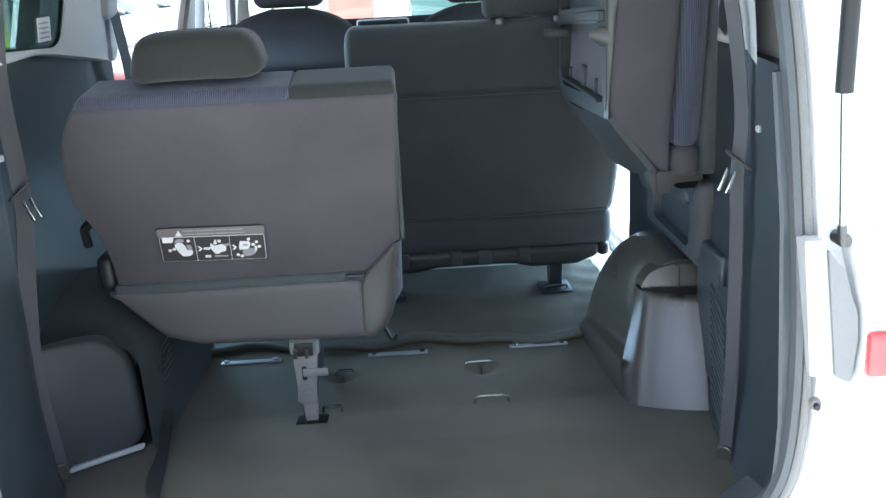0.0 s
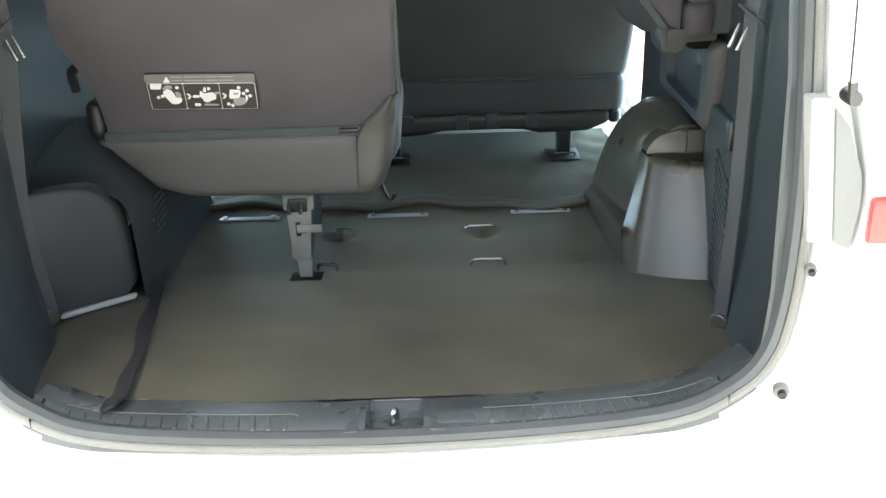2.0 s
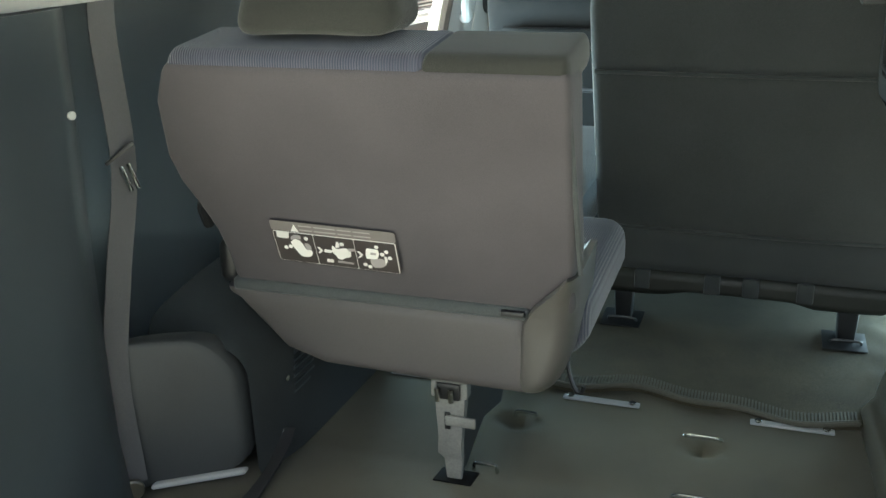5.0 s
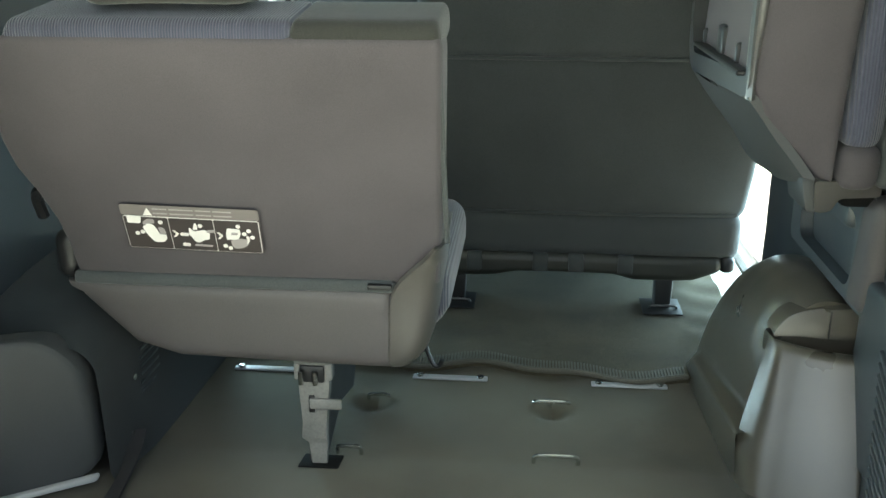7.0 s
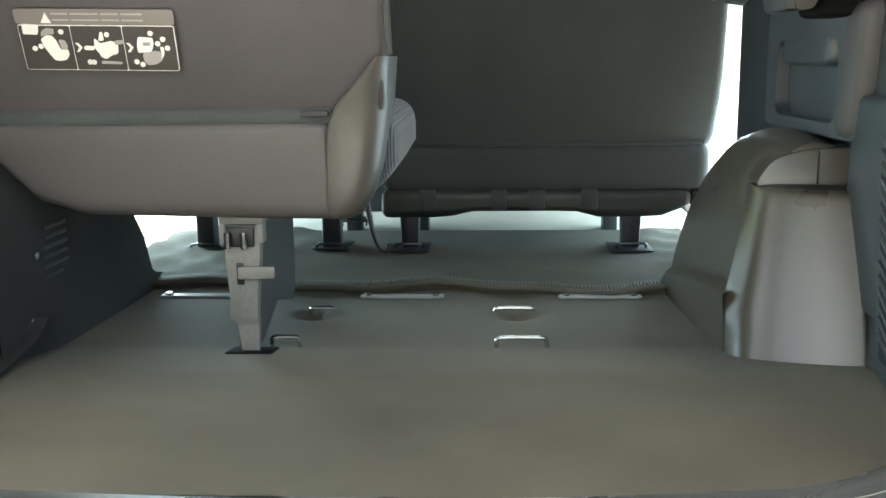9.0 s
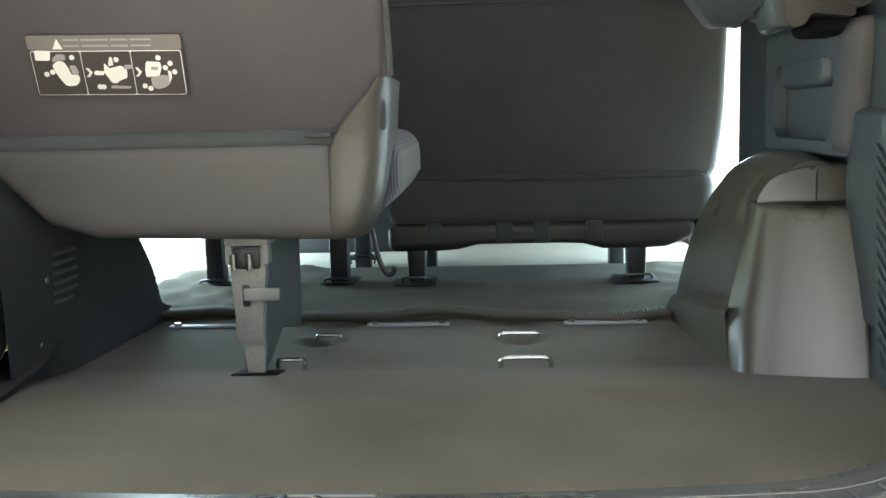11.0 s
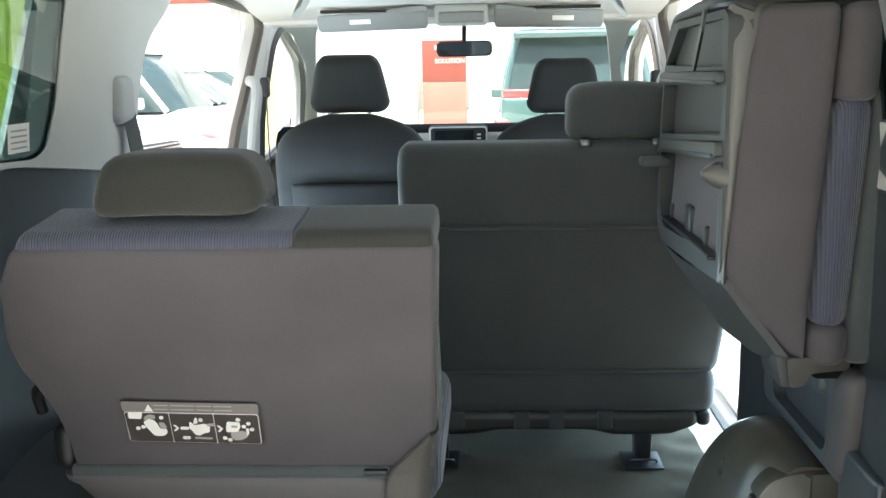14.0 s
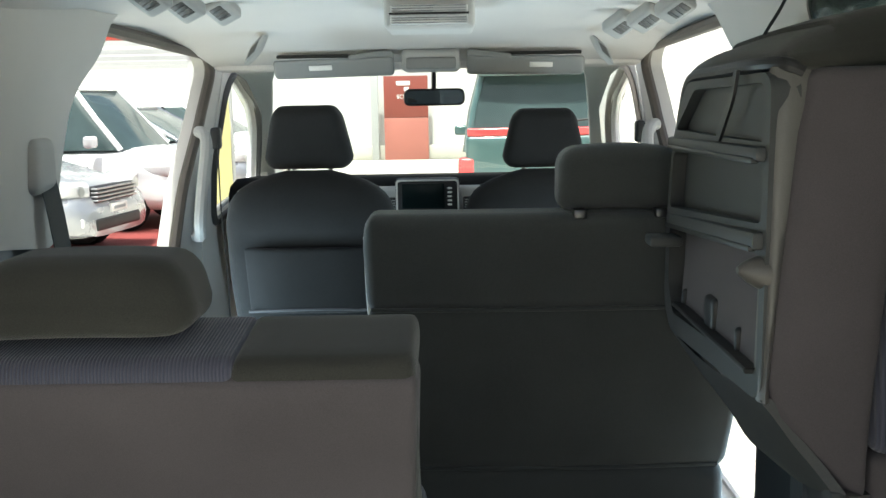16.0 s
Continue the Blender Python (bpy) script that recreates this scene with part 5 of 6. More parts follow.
    soft(bm, (0.575, 0.515, 1.010), (0.640, 0.62, 1.036), 0.012, 4)
    part("hinge_gap", bm, DASH, s)
    # strap up to the roof
    bm = bmesh.new()
    ribbon(bm, rail([(0.470, 0.640, 1.603), (0.492, 0.66, 1.630), (0.520, 0.70, 1.665), (0.545, 0.74, 1.705)], 5), 0.022, (0.3, 1, 0), 0.004)
    part("hold_strap", bm, BLACK, s)


stowed_seat()

# side pocket panel under the stowed seat
panel = thing("side_pocket_panel", (0.64, 0.7, 0.85), "dark side panel with a recessed storage pocket", "side panel")
bm = bmesh.new()
plate(bm, curve_corner([(0.50, 0.850), (0.91, 0.850), (0.91, 1.03), (0.50, 1.03)], 0.02), [curve_corner([(0.575, 0.868), (0.855, 0.868), (0.855, 0.985), (0.575, 0.985)], 0.03)], lambda u, v: (0.621, u, v), (0.025, 0, 0))
part("panel_frame", bm, DARKARCH, panel)
bm = bmesh.new()
box(bm, (0.643, 0.53, 0.853), (0.653, 0.90, 1.02), 0.002)
part("pocket_back", bm, DARKARCH, panel)
bm = bmesh.new()
soft(bm, (0.624, 0.62, 0.945), (0.655, 0.84, 1.0), 0.02, 5)
part("pocket_hump", bm, DARKARCH, panel)
bm = bmesh.new()
soft(bm, (0.614, 0.490, 0.850), (0.665, 0.566, 1.03), 0.02, 5, warp=lambda p: Vector((p.x, p.y - 0.15 * (p.z - 0.9), p.z)))
part("rounded_post", bm, VINYL, panel)
bm = bmesh.new()
soft(bm, (0.622, 0.375, 0.64), (0.67, 0.52, 0.912), 0.010, 5)
part("rear_block", bm, PLASTIC, panel)

# slatted vent by the tail column
vent = thing("side_vent", (0.62, 0.31, 0.6), "dark plastic side vent with slanting slats", "vent")
bm = bmesh.new()
plate(bm, curve_corner([(0.205, 0.60), (0.315, 0.60), (0.345, 0.85), (0.25, 0.90)], 0.02), [], lambda u, v: (0.594, u, v), (0.02, 0, 0))
part("vent_panel", bm, PLASTIC, vent)
bm = bmesh.new()
plate(bm, curve_corner([(0.232, 0.615), (0.304, 0.622), (0.336, 0.845), (0.262, 0.842)], 0.008), [], lambda u, v: (0.5925, u, v), (0.001, 0, 0))
part("vent_opening", bm, BLACK, vent)
for i in range(15):
    z = 0.628 + i * 0.0145
    bm = bmesh.new()
    box(bm, (0.5895, 0.231 + i * 0.002, z), (0.596, 0.309 + i * 0.002, z + 0.0065), 0.001, 1, warp=lambda p, z=z: Vector((p.x, p.y, p.z + (p.y - 0.27) * 0.55)))
    part("slat", bm, PLASTIC, vent)


# ---- belts ----
def belt(s):
    t = thing("seat_belt", (s * 0.61, 0.3, 0.62), "grey seat belt hanging from the side trim, with a steel tongue", "seat belt", "rear seat belts")
    x = s * 0.604
    if s < 0:
        line = [(-0.590, 0.36, 1.66), (-0.617, 0.355, 1.45), (-0.632, 0.35, 1.30), (-0.630, 0.355, 1.10), (-0.634, 0.318, 0.95), (-0.630, 0.276, 0.80), (-0.612, 0.262, 0.625)]
    else:
        line = [(0.505, 0.226, 1.66), (0.562, 0.205, 1.40), (0.585, 0.196, 1.22), (0.583, 0.196, 1.115), (0.586, 0.198, 1.0), (0.588, 0.199, 0.83), (0.586, 0.199, 0.70), (0.582, 0.199, 0.606)]
    bm = bmesh.new()
    ribbon(bm, rail(line, 8), 0.040 if s < 0 else 0.036, (0.40, 0.92, 0) if s < 0 else (-0.28, 0.96, 0), 0.002)
    part("webbing", bm, WEB, t)
    cx, cy, cz = line[3]
    tongue = bmesh.new()
    box(tongue, (-0.026, -0.003, -0.002), (0.026, 0.003, 0.004), 0.002)
    bm = merge(bmesh.new(), tongue, pose(cx - s * 0.004, cy - 0.010, cz + 0.02, 0, s * 36, s * -30))
    part("tongue_slot", bm, BLACK, t)
    tongue = bmesh.new()
    for dx in (-0.008, 0.006):
        box(tongue, (dx - 0.0025, -0.003, -0.040), (dx + 0.0025, 0.002, -0.002), 0.001)
    bm = merge(bmesh.new(), tongue, pose(cx - s * 0.014, cy - 0.016, cz + 0.008, 0, s * 22, 0))
    part("tongue", bm, STEEL, t, "bright steel belt tongue")
    bm = bmesh.new()
    ax, ay, az = line[-1]
    disc(bm, (ax - s * 0.004, ay - 0.01, az), (-s * 0.6, -0.8, 0), 0.016, 0.008)
    part("anchor", bm, ARCH, t)


belt(-1), belt(1)
for s in (-1, 1):
    bm = bmesh.new()
    disc(bm, (s * (0.596 if s > 0 else 0.600), 0.145 if s > 0 else 0.225, 1.193 if s > 0 else 1.20), (-s, -0.3, 0), 0.006, 0.004)
    tagged(part("trim_plug", bm, LIGHTPLASTIC), "small pale round plug in the dark side trim", "trim plug")

# ---- outside the tail ----
for s in (-1, 1):
    for x, y, z, r in ((0.578, -0.125, 0.846, 0.0085), (0.556, -0.135, 0.660, 0.0115)):
        b = thing("rubber_stop", (s * x, y, z), "round rubber tailgate stop on the painted jamb", "stop", "tailgate stops")
        bm = bmesh.new()
        disc(bm, (s * (x + 0.02), y + 0.02, z), (-s * 0.25, -1, 0), r, 0.012)
        part("washer", bm, SEALGREY, b)
        bm = bmesh.new()
        disc(bm, (s * (x + 0.018), y + 0.009, z), (-s * 0.25, -1, 0), r * 0.55, 0.010)
        part("stud", bm, RUBBER, b)
    lamp = thing("tail_lamp", (s * 0.66, -0.16, 0.85), "tail lamp with red and clear lenses beside the tailgate", "tail lamp", "tail lamps")
    bm = bmesh.new()
    plate(bm, curve_corner([(0.572, 1.082), (0.601, 1.082), (0.626, 0.880), (0.591, 0.883)], 0.004), [], lambda u, v: (s * u, -0.100, v), (0, 0.03, 0))
    part("bracket", bm, BEIGE, lamp, "pale painted bracket", smooth=False)
    for z in (1.0, 0.915):
        bm = bmesh.new()
        disc(bm, (s * (0.611 - (z - 0.9) * 0.09), -0.100, z), (0, -1, 0), 0.007, 0.0016, 16)
        part("bracket_cap", bm, BEIGE, lamp)
    bm = bmesh.new()
    plate(bm, curve_corner([(0.603, 1.070), (0.624, 1.043), (0.649, 0.978), (0.653, 0.938), (0.647, 0.872), (0.625, 0.882)], 0.005), [], lambda u, v: (s * u, -0.106, v), (0, 0.03, 0))
    part("lamp_gasket", bm, VISOR, lamp, "grey gasket", smooth=False)
    bm = bmesh.new()
    plate(bm, curve_corner([(0.628, 1.09), (0.655, 0.98), (0.659, 0.935), (0.652, 0.865), (0.80, 0.865), (0.80, 1.09)], 0.008), [], lambda u, v: (s * u, -0.112, v), (0, 0.05, 0))
    part("housing", bm, WHITE, lamp, "white lamp housing", smooth=False)
    bm = bmesh.new()
    box(bm, (min(s * 0.662, s * 0.80), -0.124, 0.885), (max(s * 0.662, s * 0.80), -0.105, 0.950), 0.006)
    part("red_lens", bm, REDLENS, lamp, "red lens")
    bm = bmesh.new()
    box(bm, (min(s * 0.665, s * 0.80), -0.122, 0.955), (max(s * 0.665, s * 0.80), -0.105, 1.04), 0.006)
    part("clear_lens", bm, CLEARLENS, lamp, "clear lens")
    strut = thing("gas_strut", (s * 0.592, -0.10, 1.07), "tailgate gas strut, dark cylinder on a bright rod", "gas strut", "gas struts")
    bm = bmesh.new()
    tube(bm, [(s * 0.618, -0.11, 1.08), (s * 0.601, -0.12, 1.29)], 0.0045, 10)
    part("rod", bm, STEEL, strut, "bright steel rod")
    bm = bmesh.new()
    tube(bm, [(s * 0.6015, -0.12, 1.283), (s * 0.597, -0.135, 1.62)], 0.0115, 14)
    part("cylinder", bm, BLACK, strut)
    bm = bmesh.new()
    disc(bm, (s * 0.622, -0.085, 1.083), (0, -1, 0), 0.010, 0.03)
    tube(bm, [(s * 0.619, -0.11, 1.080), (s * 0.616, -0.111, 1.105)], 0.006, 10)
    part("ball_joint", bm, DARKSTEEL, strut)


# the raised tailgate overhead
gate = thing("tailgate", (0, 0.1, 1.8), "white tailgate raised open above the load space", "tailgate")
bm = bmesh.new()
rows = []
for k in range(-8, 9):
    x = k * 0.085
    c = -0.03 * (k / 8) ** 2
    rows.append([(x, 0.08, 1.80 + c), (x, -0.2, 1.93 + c), (x, -0.6, 2.06 + c), (x, -1.0, 2.12 + c), (x, -1.02, 2.16 + c), (x, -0.6, 2.12 + c), (x, -0.2, 2.0 + c), (x, 0.06, 1.85 + c)])
loft(bm, rows)
part("gate_panel", bm, WHITE, gate)
# unseen dark sheet, added to cut light bounced off the tailgate's underside
bm = bmesh.new()
rows = []
for k in range(-7, 8):
    x = k * 0.085
    c = -0.03 * (k / 8) ** 2 - 0.006
    under = [(x, 0.06, 1.80 + c), (x, -0.2, 1.925 + c), (x, -0.6, 2.055 + c), (x, -0.97, 2.110 + c)]
    rows.append(under + [(px, py, pz - 0.012) for px, py, pz in reversed(under)])
loft(bm, rows)
part("gate_shade", bm, PLASTIC, gate, "unseen dark sheet added under the tailgate to cut bounced light")

# ---- front of the cabin ----
def front_seat(name, x, y, top, name_label):
    s = thing(name, (x, y, 0.56), name_label, "car seat", "front seats")
    crown = top - 0.165
    lean = lambda px, py, pz: Vector((px, py + (crown - 0.10 - pz) * 0.30, pz))
    # backrest: broad rounded shoulders, a crease across, a fuller upper pad
    bm = bmesh.new()
    rings = []
    for k in range(33):
        z = 0.78 + (crown - 0.78) * (k / 32 if k < 20 else 0.625 + 0.375 * math.sin((k - 20) / 12 * math.pi / 2))
        w = lerp_table(z - crown, (-0.60, -0.45, -0.30, -0.14, -0.085, -0.055, -0.035, -0.02, -0.010, 0), (0.205, 0.226, 0.231, 0.226, 0.212, 0.192, 0.165, 0.130, 0.100, 0.060))
        d = lerp_table(z - crown, (-0.6, -0.10, -0.04, -0.015, 0), (0.062, 0.062, 0.052, 0.036, 0.012))
        back = 0.016 * math.exp(-(((z - crown + 0.10) / 0.075) ** 2)) - 0.012 * math.exp(-(((z - crown + 0.185) / 0.012) ** 2))
        ring = []
        for j in range(32):
            a = j / 32 * 2 * math.pi
            c, q = math.cos(a), math.sin(a)
            px, py = w * math.copysign(abs(c) ** 0.6, c), d * math.copysign(abs(q) ** 0.7, q)
            ring.append(lean(x + px, y + 0.03 + py - back * max(0, -q), z))
        rings.append(ring)
    loft(bm, rings)
    part("backrest", bm, CLOTH_FRONT, s, angle=60)
    bm = bmesh.new()
    soft(bm, (x - 0.185, y - 0.042, crown - 0.385), (x + 0.185, y - 0.015, crown - 0.20), 0.012, 6, warp=lambda p: lean(p.x, p.y - 0.010 * math.cos((p.x - x) * 7) + 0.03 * max(0, (abs(p.x - x) - 0.12) / 0.065) ** 2, p.z))
    pocket = part("back_pocket", bm, CLOTH_FRONT, s)
    bm = bmesh.new()
    tube(bm, rail([lean(x + u * 0.18, y - 0.052 + 0.016 * abs(u) ** 3, crown - 0.372 - 0.008 * u * u) for u in (-1, -0.5, 0, 0.5, 1)], 5), 0.004, 8)
    part("pocket_hem", bm, WEB, pocket)
    bm = bmesh.new()
    soft(bm, (x - 0.23, y + 0.05, 0.66), (x + 0.23, y + 0.55, 0.80), 0.05, 6)
    part("cushion", bm, CLOTH_FRONT, s)
    bm = bmesh.new()
    box(bm, (x - 0.20, y + 0.05, 0.53), (x + 0.20, y + 0.5, 0.68), 0.02)
    part("base", bm, BLACK, s)
    bm = bmesh.new()
    soft(bm, (x - 0.113, y - 0.03, top - 0.163), (x + 0.113, y + 0.07, top), 0.030, 6, warp=lambda p: Vector((x + (p.x - x) * lerp_table(p.z, (top - 0.163, top - 0.13, top - 0.03, top), (0.97, 1.0, 0.80, 0.70)), p.y + (top - p.z) * 0.15, p.z)))
    hr = part("head_restraint", bm, CLOTH_FRONT, s)
    for d in (-0.055, 0.055):
        bm = bmesh.new()
        tube(bm, [(x + d, y + 0.03, top - 0.23), (x + d, y + 0.025, top - 0.14)], 0.006, 8)
        part("post", bm, STEEL, hr)


front_seat("passenger_seat", -0.298, 1.86, 1.512, "charcoal cloth front passenger seat with a head restraint")
front_seat("driver_seat", 0.327, 2.06, 1.492, "charcoal cloth driver's seat with a head restraint")

dash = thing("dashboard", (0, 2.6, 0.6), "black and pale grey dashboard with a centre display", "dashboard")
bm = bmesh.new()
rows = []
for k in range(-13, 14):
    x = k * 0.05
    rows.append([(x, 2.50, 1.05), (x, 2.475, 1.16), (x, 2.47, 1.225), (x, 2.50, 1.252), (x, 2.60, 1.268), (x, 2.95, 1.25), (x, 2.95, 0.56), (x, 2.72, 0.56), (x, 2.62, 0.80)])
loft(bm, rows)
part("dash_body", bm, DASH, dash)
bm = bmesh.new()
soft(bm, (-0.62, 2.440, 1.172), (0.62, 2.50, 1.246), 0.014, 8)
part("pale_band", bm, BEIGE, dash, "pale grey band")
display = bmesh.new()
box(display, (-0.110, 2.425, 1.150), (0.094, 2.47, 1.274), 0.012)
d = part("display_frame", display, BLACK, dash)
bm = bmesh.new()
plate(bm, curve_corner([(-0.108, 1.153), (0.092, 1.153), (0.092, 1.271), (-0.108, 1.271)], 0.014), [curve_corner([(-0.102, 1.166), (0.087, 1.166), (0.087, 1.266), (-0.102, 1.266)], 0.012)], lambda u, v: (u, 2.4215, v), (0, 0.005, 0))
part("display_rim", bm, PAPER, d)
bm = bmesh.new()
box(bm, (-0.088, 2.4195, 1.180), (0.046, 2.4225, 1.258), 0.002)
part("screen", bm, SCREEN, d, "dark glass screen")
for k in range(5):
    bm = bmesh.new()
    box(bm, (0.056, 2.4195, 1.188 + k * 0.013), (0.07, 2.4225, 1.194 + k * 0.013), 0.001, 1)
    part("button", bm, PAPER, d)
for s in (-1, 1):
    bm = bmesh.new()
    box(bm, (min(s * 0.105, s * 0.16), 2.428, 1.165), (max(s * 0.105, s * 0.16), 2.44, 1.215), 0.006)
    v = part("air_vent", bm, BLACK, dash)
    for k in range(5):
        bm = bmesh.new()
        box(bm, (min(s * 0.11, s * 0.155), 2.424, 1.172 + k * 0.008), (max(s * 0.11, s * 0.155), 2.43, 1.175 + k * 0.008), 0.001, 1)
        part("vent_blade", bm, LIGHTPLASTIC, v)
bm = bmesh.new()
soft(bm, (-0.08, 2.40, 1.10), (0.13, 2.46, 1.158), 0.02, 5)
part("console_panel", bm, BEIGE, dash)
bm = bmesh.new()
tube(bm, [(0.07, 2.36, 1.10), (0.075, 2.33, 1.155), (0.078, 2.32, 1.17)], [0.012, 0.014, 0.02], 12)
part("gear_knob", bm, BLACK, dash)
wheel = thing("steering_wheel", (0.33, 2.42, 1.15), "black steering wheel in front of the driver's seat", "steering wheel")
bm = bmesh.new()
tube(bm, [(0.33 + 0.18 * math.cos(a * math.pi / 16), 2.40 - 0.06 * math.sin(a * math.pi / 16), 1.13 + 0.16 * math.sin(a * math.pi / 16)) for a in range(32)], 0.014, 8, closed=True)
part("wheel_rim", bm, BLACK, wheel)
bm = bmesh.new()
soft(bm, (0.25, 2.40, 1.09), (0.41, 2.46, 1.17), 0.025, 4)
box(bm, (0.16, 2.415, 1.12), (0.5, 2.43, 1.145), 0.006)
part("wheel_hub", bm, BLACK, wheel)

# windscreen
ws = thing("window_3", (0, 2.7, 1.28), "clear windscreen with dark edges", "window", kind="structure")
bm = bmesh.new()
top = [(x, 2.47 - 0.10 * (x / 0.6) ** 2, 1.625 - 0.02 * (x / 0.6) ** 2) for x in [k * 0.06 for k in range(-10, 11)]]
low = [(x * 1.05, 2.98 - 0.14 * (x / 0.6) ** 2, 1.265) for x in [k * 0.06 for k in range(-10, 11)]]
loft(bm, [top, low], closed=False)
g = part("pane", bm, GLASS, ws)
g.visible_shadow = False
for s in (-1, 1):
    bm = bmesh.new()
    loft(bm, [[(s * a, y - 0.004, z), (s * (a * 0.55 + b * 0.45), y - 0.014, z + 0.004), (s * b, y - 0.004, z), (s * b, y + 0.02, z), (s * a, y + 0.02, z)] for a, b, y, z in ((0.47, 0.64, 2.44, 1.645), (0.505, 0.585, 2.53, 1.59), (0.535, 0.569, 2.67, 1.48), (0.563, 0.602, 2.82, 1.375), (0.592, 0.645, 2.98, 1.26), (0.60, 0.66, 3.02, 1.0))])
    tagged(part("a_pillar_%s" % ("left" if s < 0 else "right"), bm, BEIGE), "pale grey windscreen pillar trim", "pillar", kind="structure")
bm = bmesh.new()
box(bm, (-0.66, 2.38, 1.615), (0.66, 2.48, 1.70), 0.02)
tagged(part("header_trim", bm, LINER), "pale header above the windscreen", "trim", kind="structure")


def visor(x0, x1, tag):
    v = thing("sun_visor", ((x0 + x1) / 2, 2.2, 1.62), "pale grey folded sun visor with a small label", "sun visor", "sun visors")
    bm = bmesh.new()
    soft(bm, (x0, 2.16, 1.594), (x1, 2.19, 1.646), 0.012, 5, warp=lambda p: Vector((p.x, p.y + (1.65 - p.z) * 0.8, p.z - abs(p.x) * 0.02)))
    part("flap", bm, VISOR, v)
    bm = bmesh.new()
    box(bm, (tag - 0.033, 2.1575, 1.614), (tag + 0.033, 2.163, 1.628), 0.001, 1, warp=lambda p: Vector((p.x, p.y + (1.65 - p.z) * 0.8, p.z - abs(p.x) * 0.02)))
    part("visor_label", bm, PAPER, v)
    # hinge rod, coloured black to draw the shaded gap above the flap
    bm = bmesh.new()
    tube(bm, [(x0 + 0.01, 2.19, 1.648), (x1 - 0.01, 2.19, 1.648)], 0.005, 8)
    part("top_gap_rod", bm, SHADEBLACK, v)
    inner = x1 if x0 < 0 else x0
    bm = bmesh.new()
    soft(bm, (min(inner, inner + math.copysign(0.13, x0)), 2.166, 1.628), (max(inner, inner + math.copysign(0.13, x0)), 2.20, 1.660), 0.011, 5, warp=lambda p: Vector((p.x, p.y + (1.65 - p.z) * 0.8, p.z - 0.012 * max(0, (abs(p.x) - 0.14) / 0.09))))
    part("mount", bm, VISOR, v)


visor(-0.435, -0.09, -0.30), visor(0.118, 0.455, 0.33)
con = thing("overhead_console", (0.015, 2.2, 1.64), "pale grey overhead console between the sun visors", "console")
bm = bmesh.new()
soft(bm, (-0.068, 2.17, 1.600), (0.100, 2.30, 1.665), 0.016, 5)
part("console_body", bm, LIGHTPLASTIC, con)
bm = bmesh.new()
soft(bm, (-0.055, 2.164, 1.606), (0.088, 2.18, 1.640), 0.008, 4)
part("console_lid", bm, VISOR, con)
mir = thing("rear_view_mirror", (0.022, 2.22, 1.53), "black rear-view mirror under the windscreen header", "mirror")
bm = bmesh.new()
soft(bm, (-0.066, 2.20, 1.503), (0.112, 2.235, 1.552), 0.018, 5)
part("mirror_shell", bm, BLACK, mir)
bm = bmesh.new()
plate(bm, curve_corner([(-0.060, 1.508), (0.106, 1.508), (0.106, 1.547), (-0.060, 1.547)], 0.016), [], lambda u, v: (u, 2.197 - (v - 1.528) * 0.16 - u * 0.06, v), (0, 0.002, 0))
part("mirror_glass", bm, MIRROR, mir)
bm = bmesh.new()
tube(bm, [(0.022, 2.23, 1.54), (0.022, 2.28, 1.60)], 0.007, 8)
part("stalk", bm, BLACK, mir)

# roof fittings
lampc = thing("ceiling_lamp", (0.03, 1.5, 1.71), "rectangular cabin lamp with a clear ribbed lens", "ceiling lamp")
bm = bmesh.new()
soft(bm, (-0.066, 1.43, 1.668), (0.124, 1.62, 1.74), 0.010, 5, warp=lambda p: Vector((p.x, p.y + (1.74 - p.z) * 0.4, p.z)))
part("lamp_body", bm, BEIGE, lampc)
for z0, z1 in ((1.700, 1.716), (1.676, 1.697)):
    bm = bmesh.new()
    box(bm, (-0.052, 1.436, z0), (0.110, 1.470, z1), 0.003)
    lens = part("lens", bm, CLEARLENS, lampc, "clear ribbed lens")
    for k in range(3):
        bm = bmesh.new()
        box(bm, (-0.048, 1.433, z0 + 0.003 + k * 0.005), (0.106, 1.438, z0 + 0.0045 + k * 0.005), 0.0005, 1)
        part("lens_rib", bm, SILVER, lens)
bm = bmesh.new()
box(bm, (-0.054, 1.434, 1.697), (0.112, 1.45, 1.700))
part("lens_gap", bm, BLACK, lampc)
for s in (-1, 1):
    cx, cz = (-0.427, -0.012) if s < 0 else (0.452, -0.028)
    sp = thing("roof_spot_lamp", (cx, 1.9, 1.66), "small pale roof lamp with a dark lens", "ceiling lamp", "small roof lamps")
    bm = bmesh.new()
    soft(bm, (cx - 0.021, 1.88, 1.640 + cz), (cx + 0.021, 1.96, 1.694 + cz), 0.016, 6, warp=lambda p, s=s, c=cx: Vector((p.x - s * (p.z - 1.66) * 0.45, p.y, p.z - s * (p.x - c) * 0.9)))
    part("lamp_body", bm, LIGHTPLASTIC, sp)
    bm = bmesh.new()
    box(bm, (cx - 0.011, 1.876, 1.652 + cz), (cx + 0.011, 1.890, 1.680 + cz), 0.003, warp=lambda p, s=s, c=cx: Vector((p.x - s * (p.z - 1.66) * 0.45, p.y, p.z - s * (p.x - c) * 0.9)))
    part("lens", bm, RIMVINYL, sp, "dark grey lens")


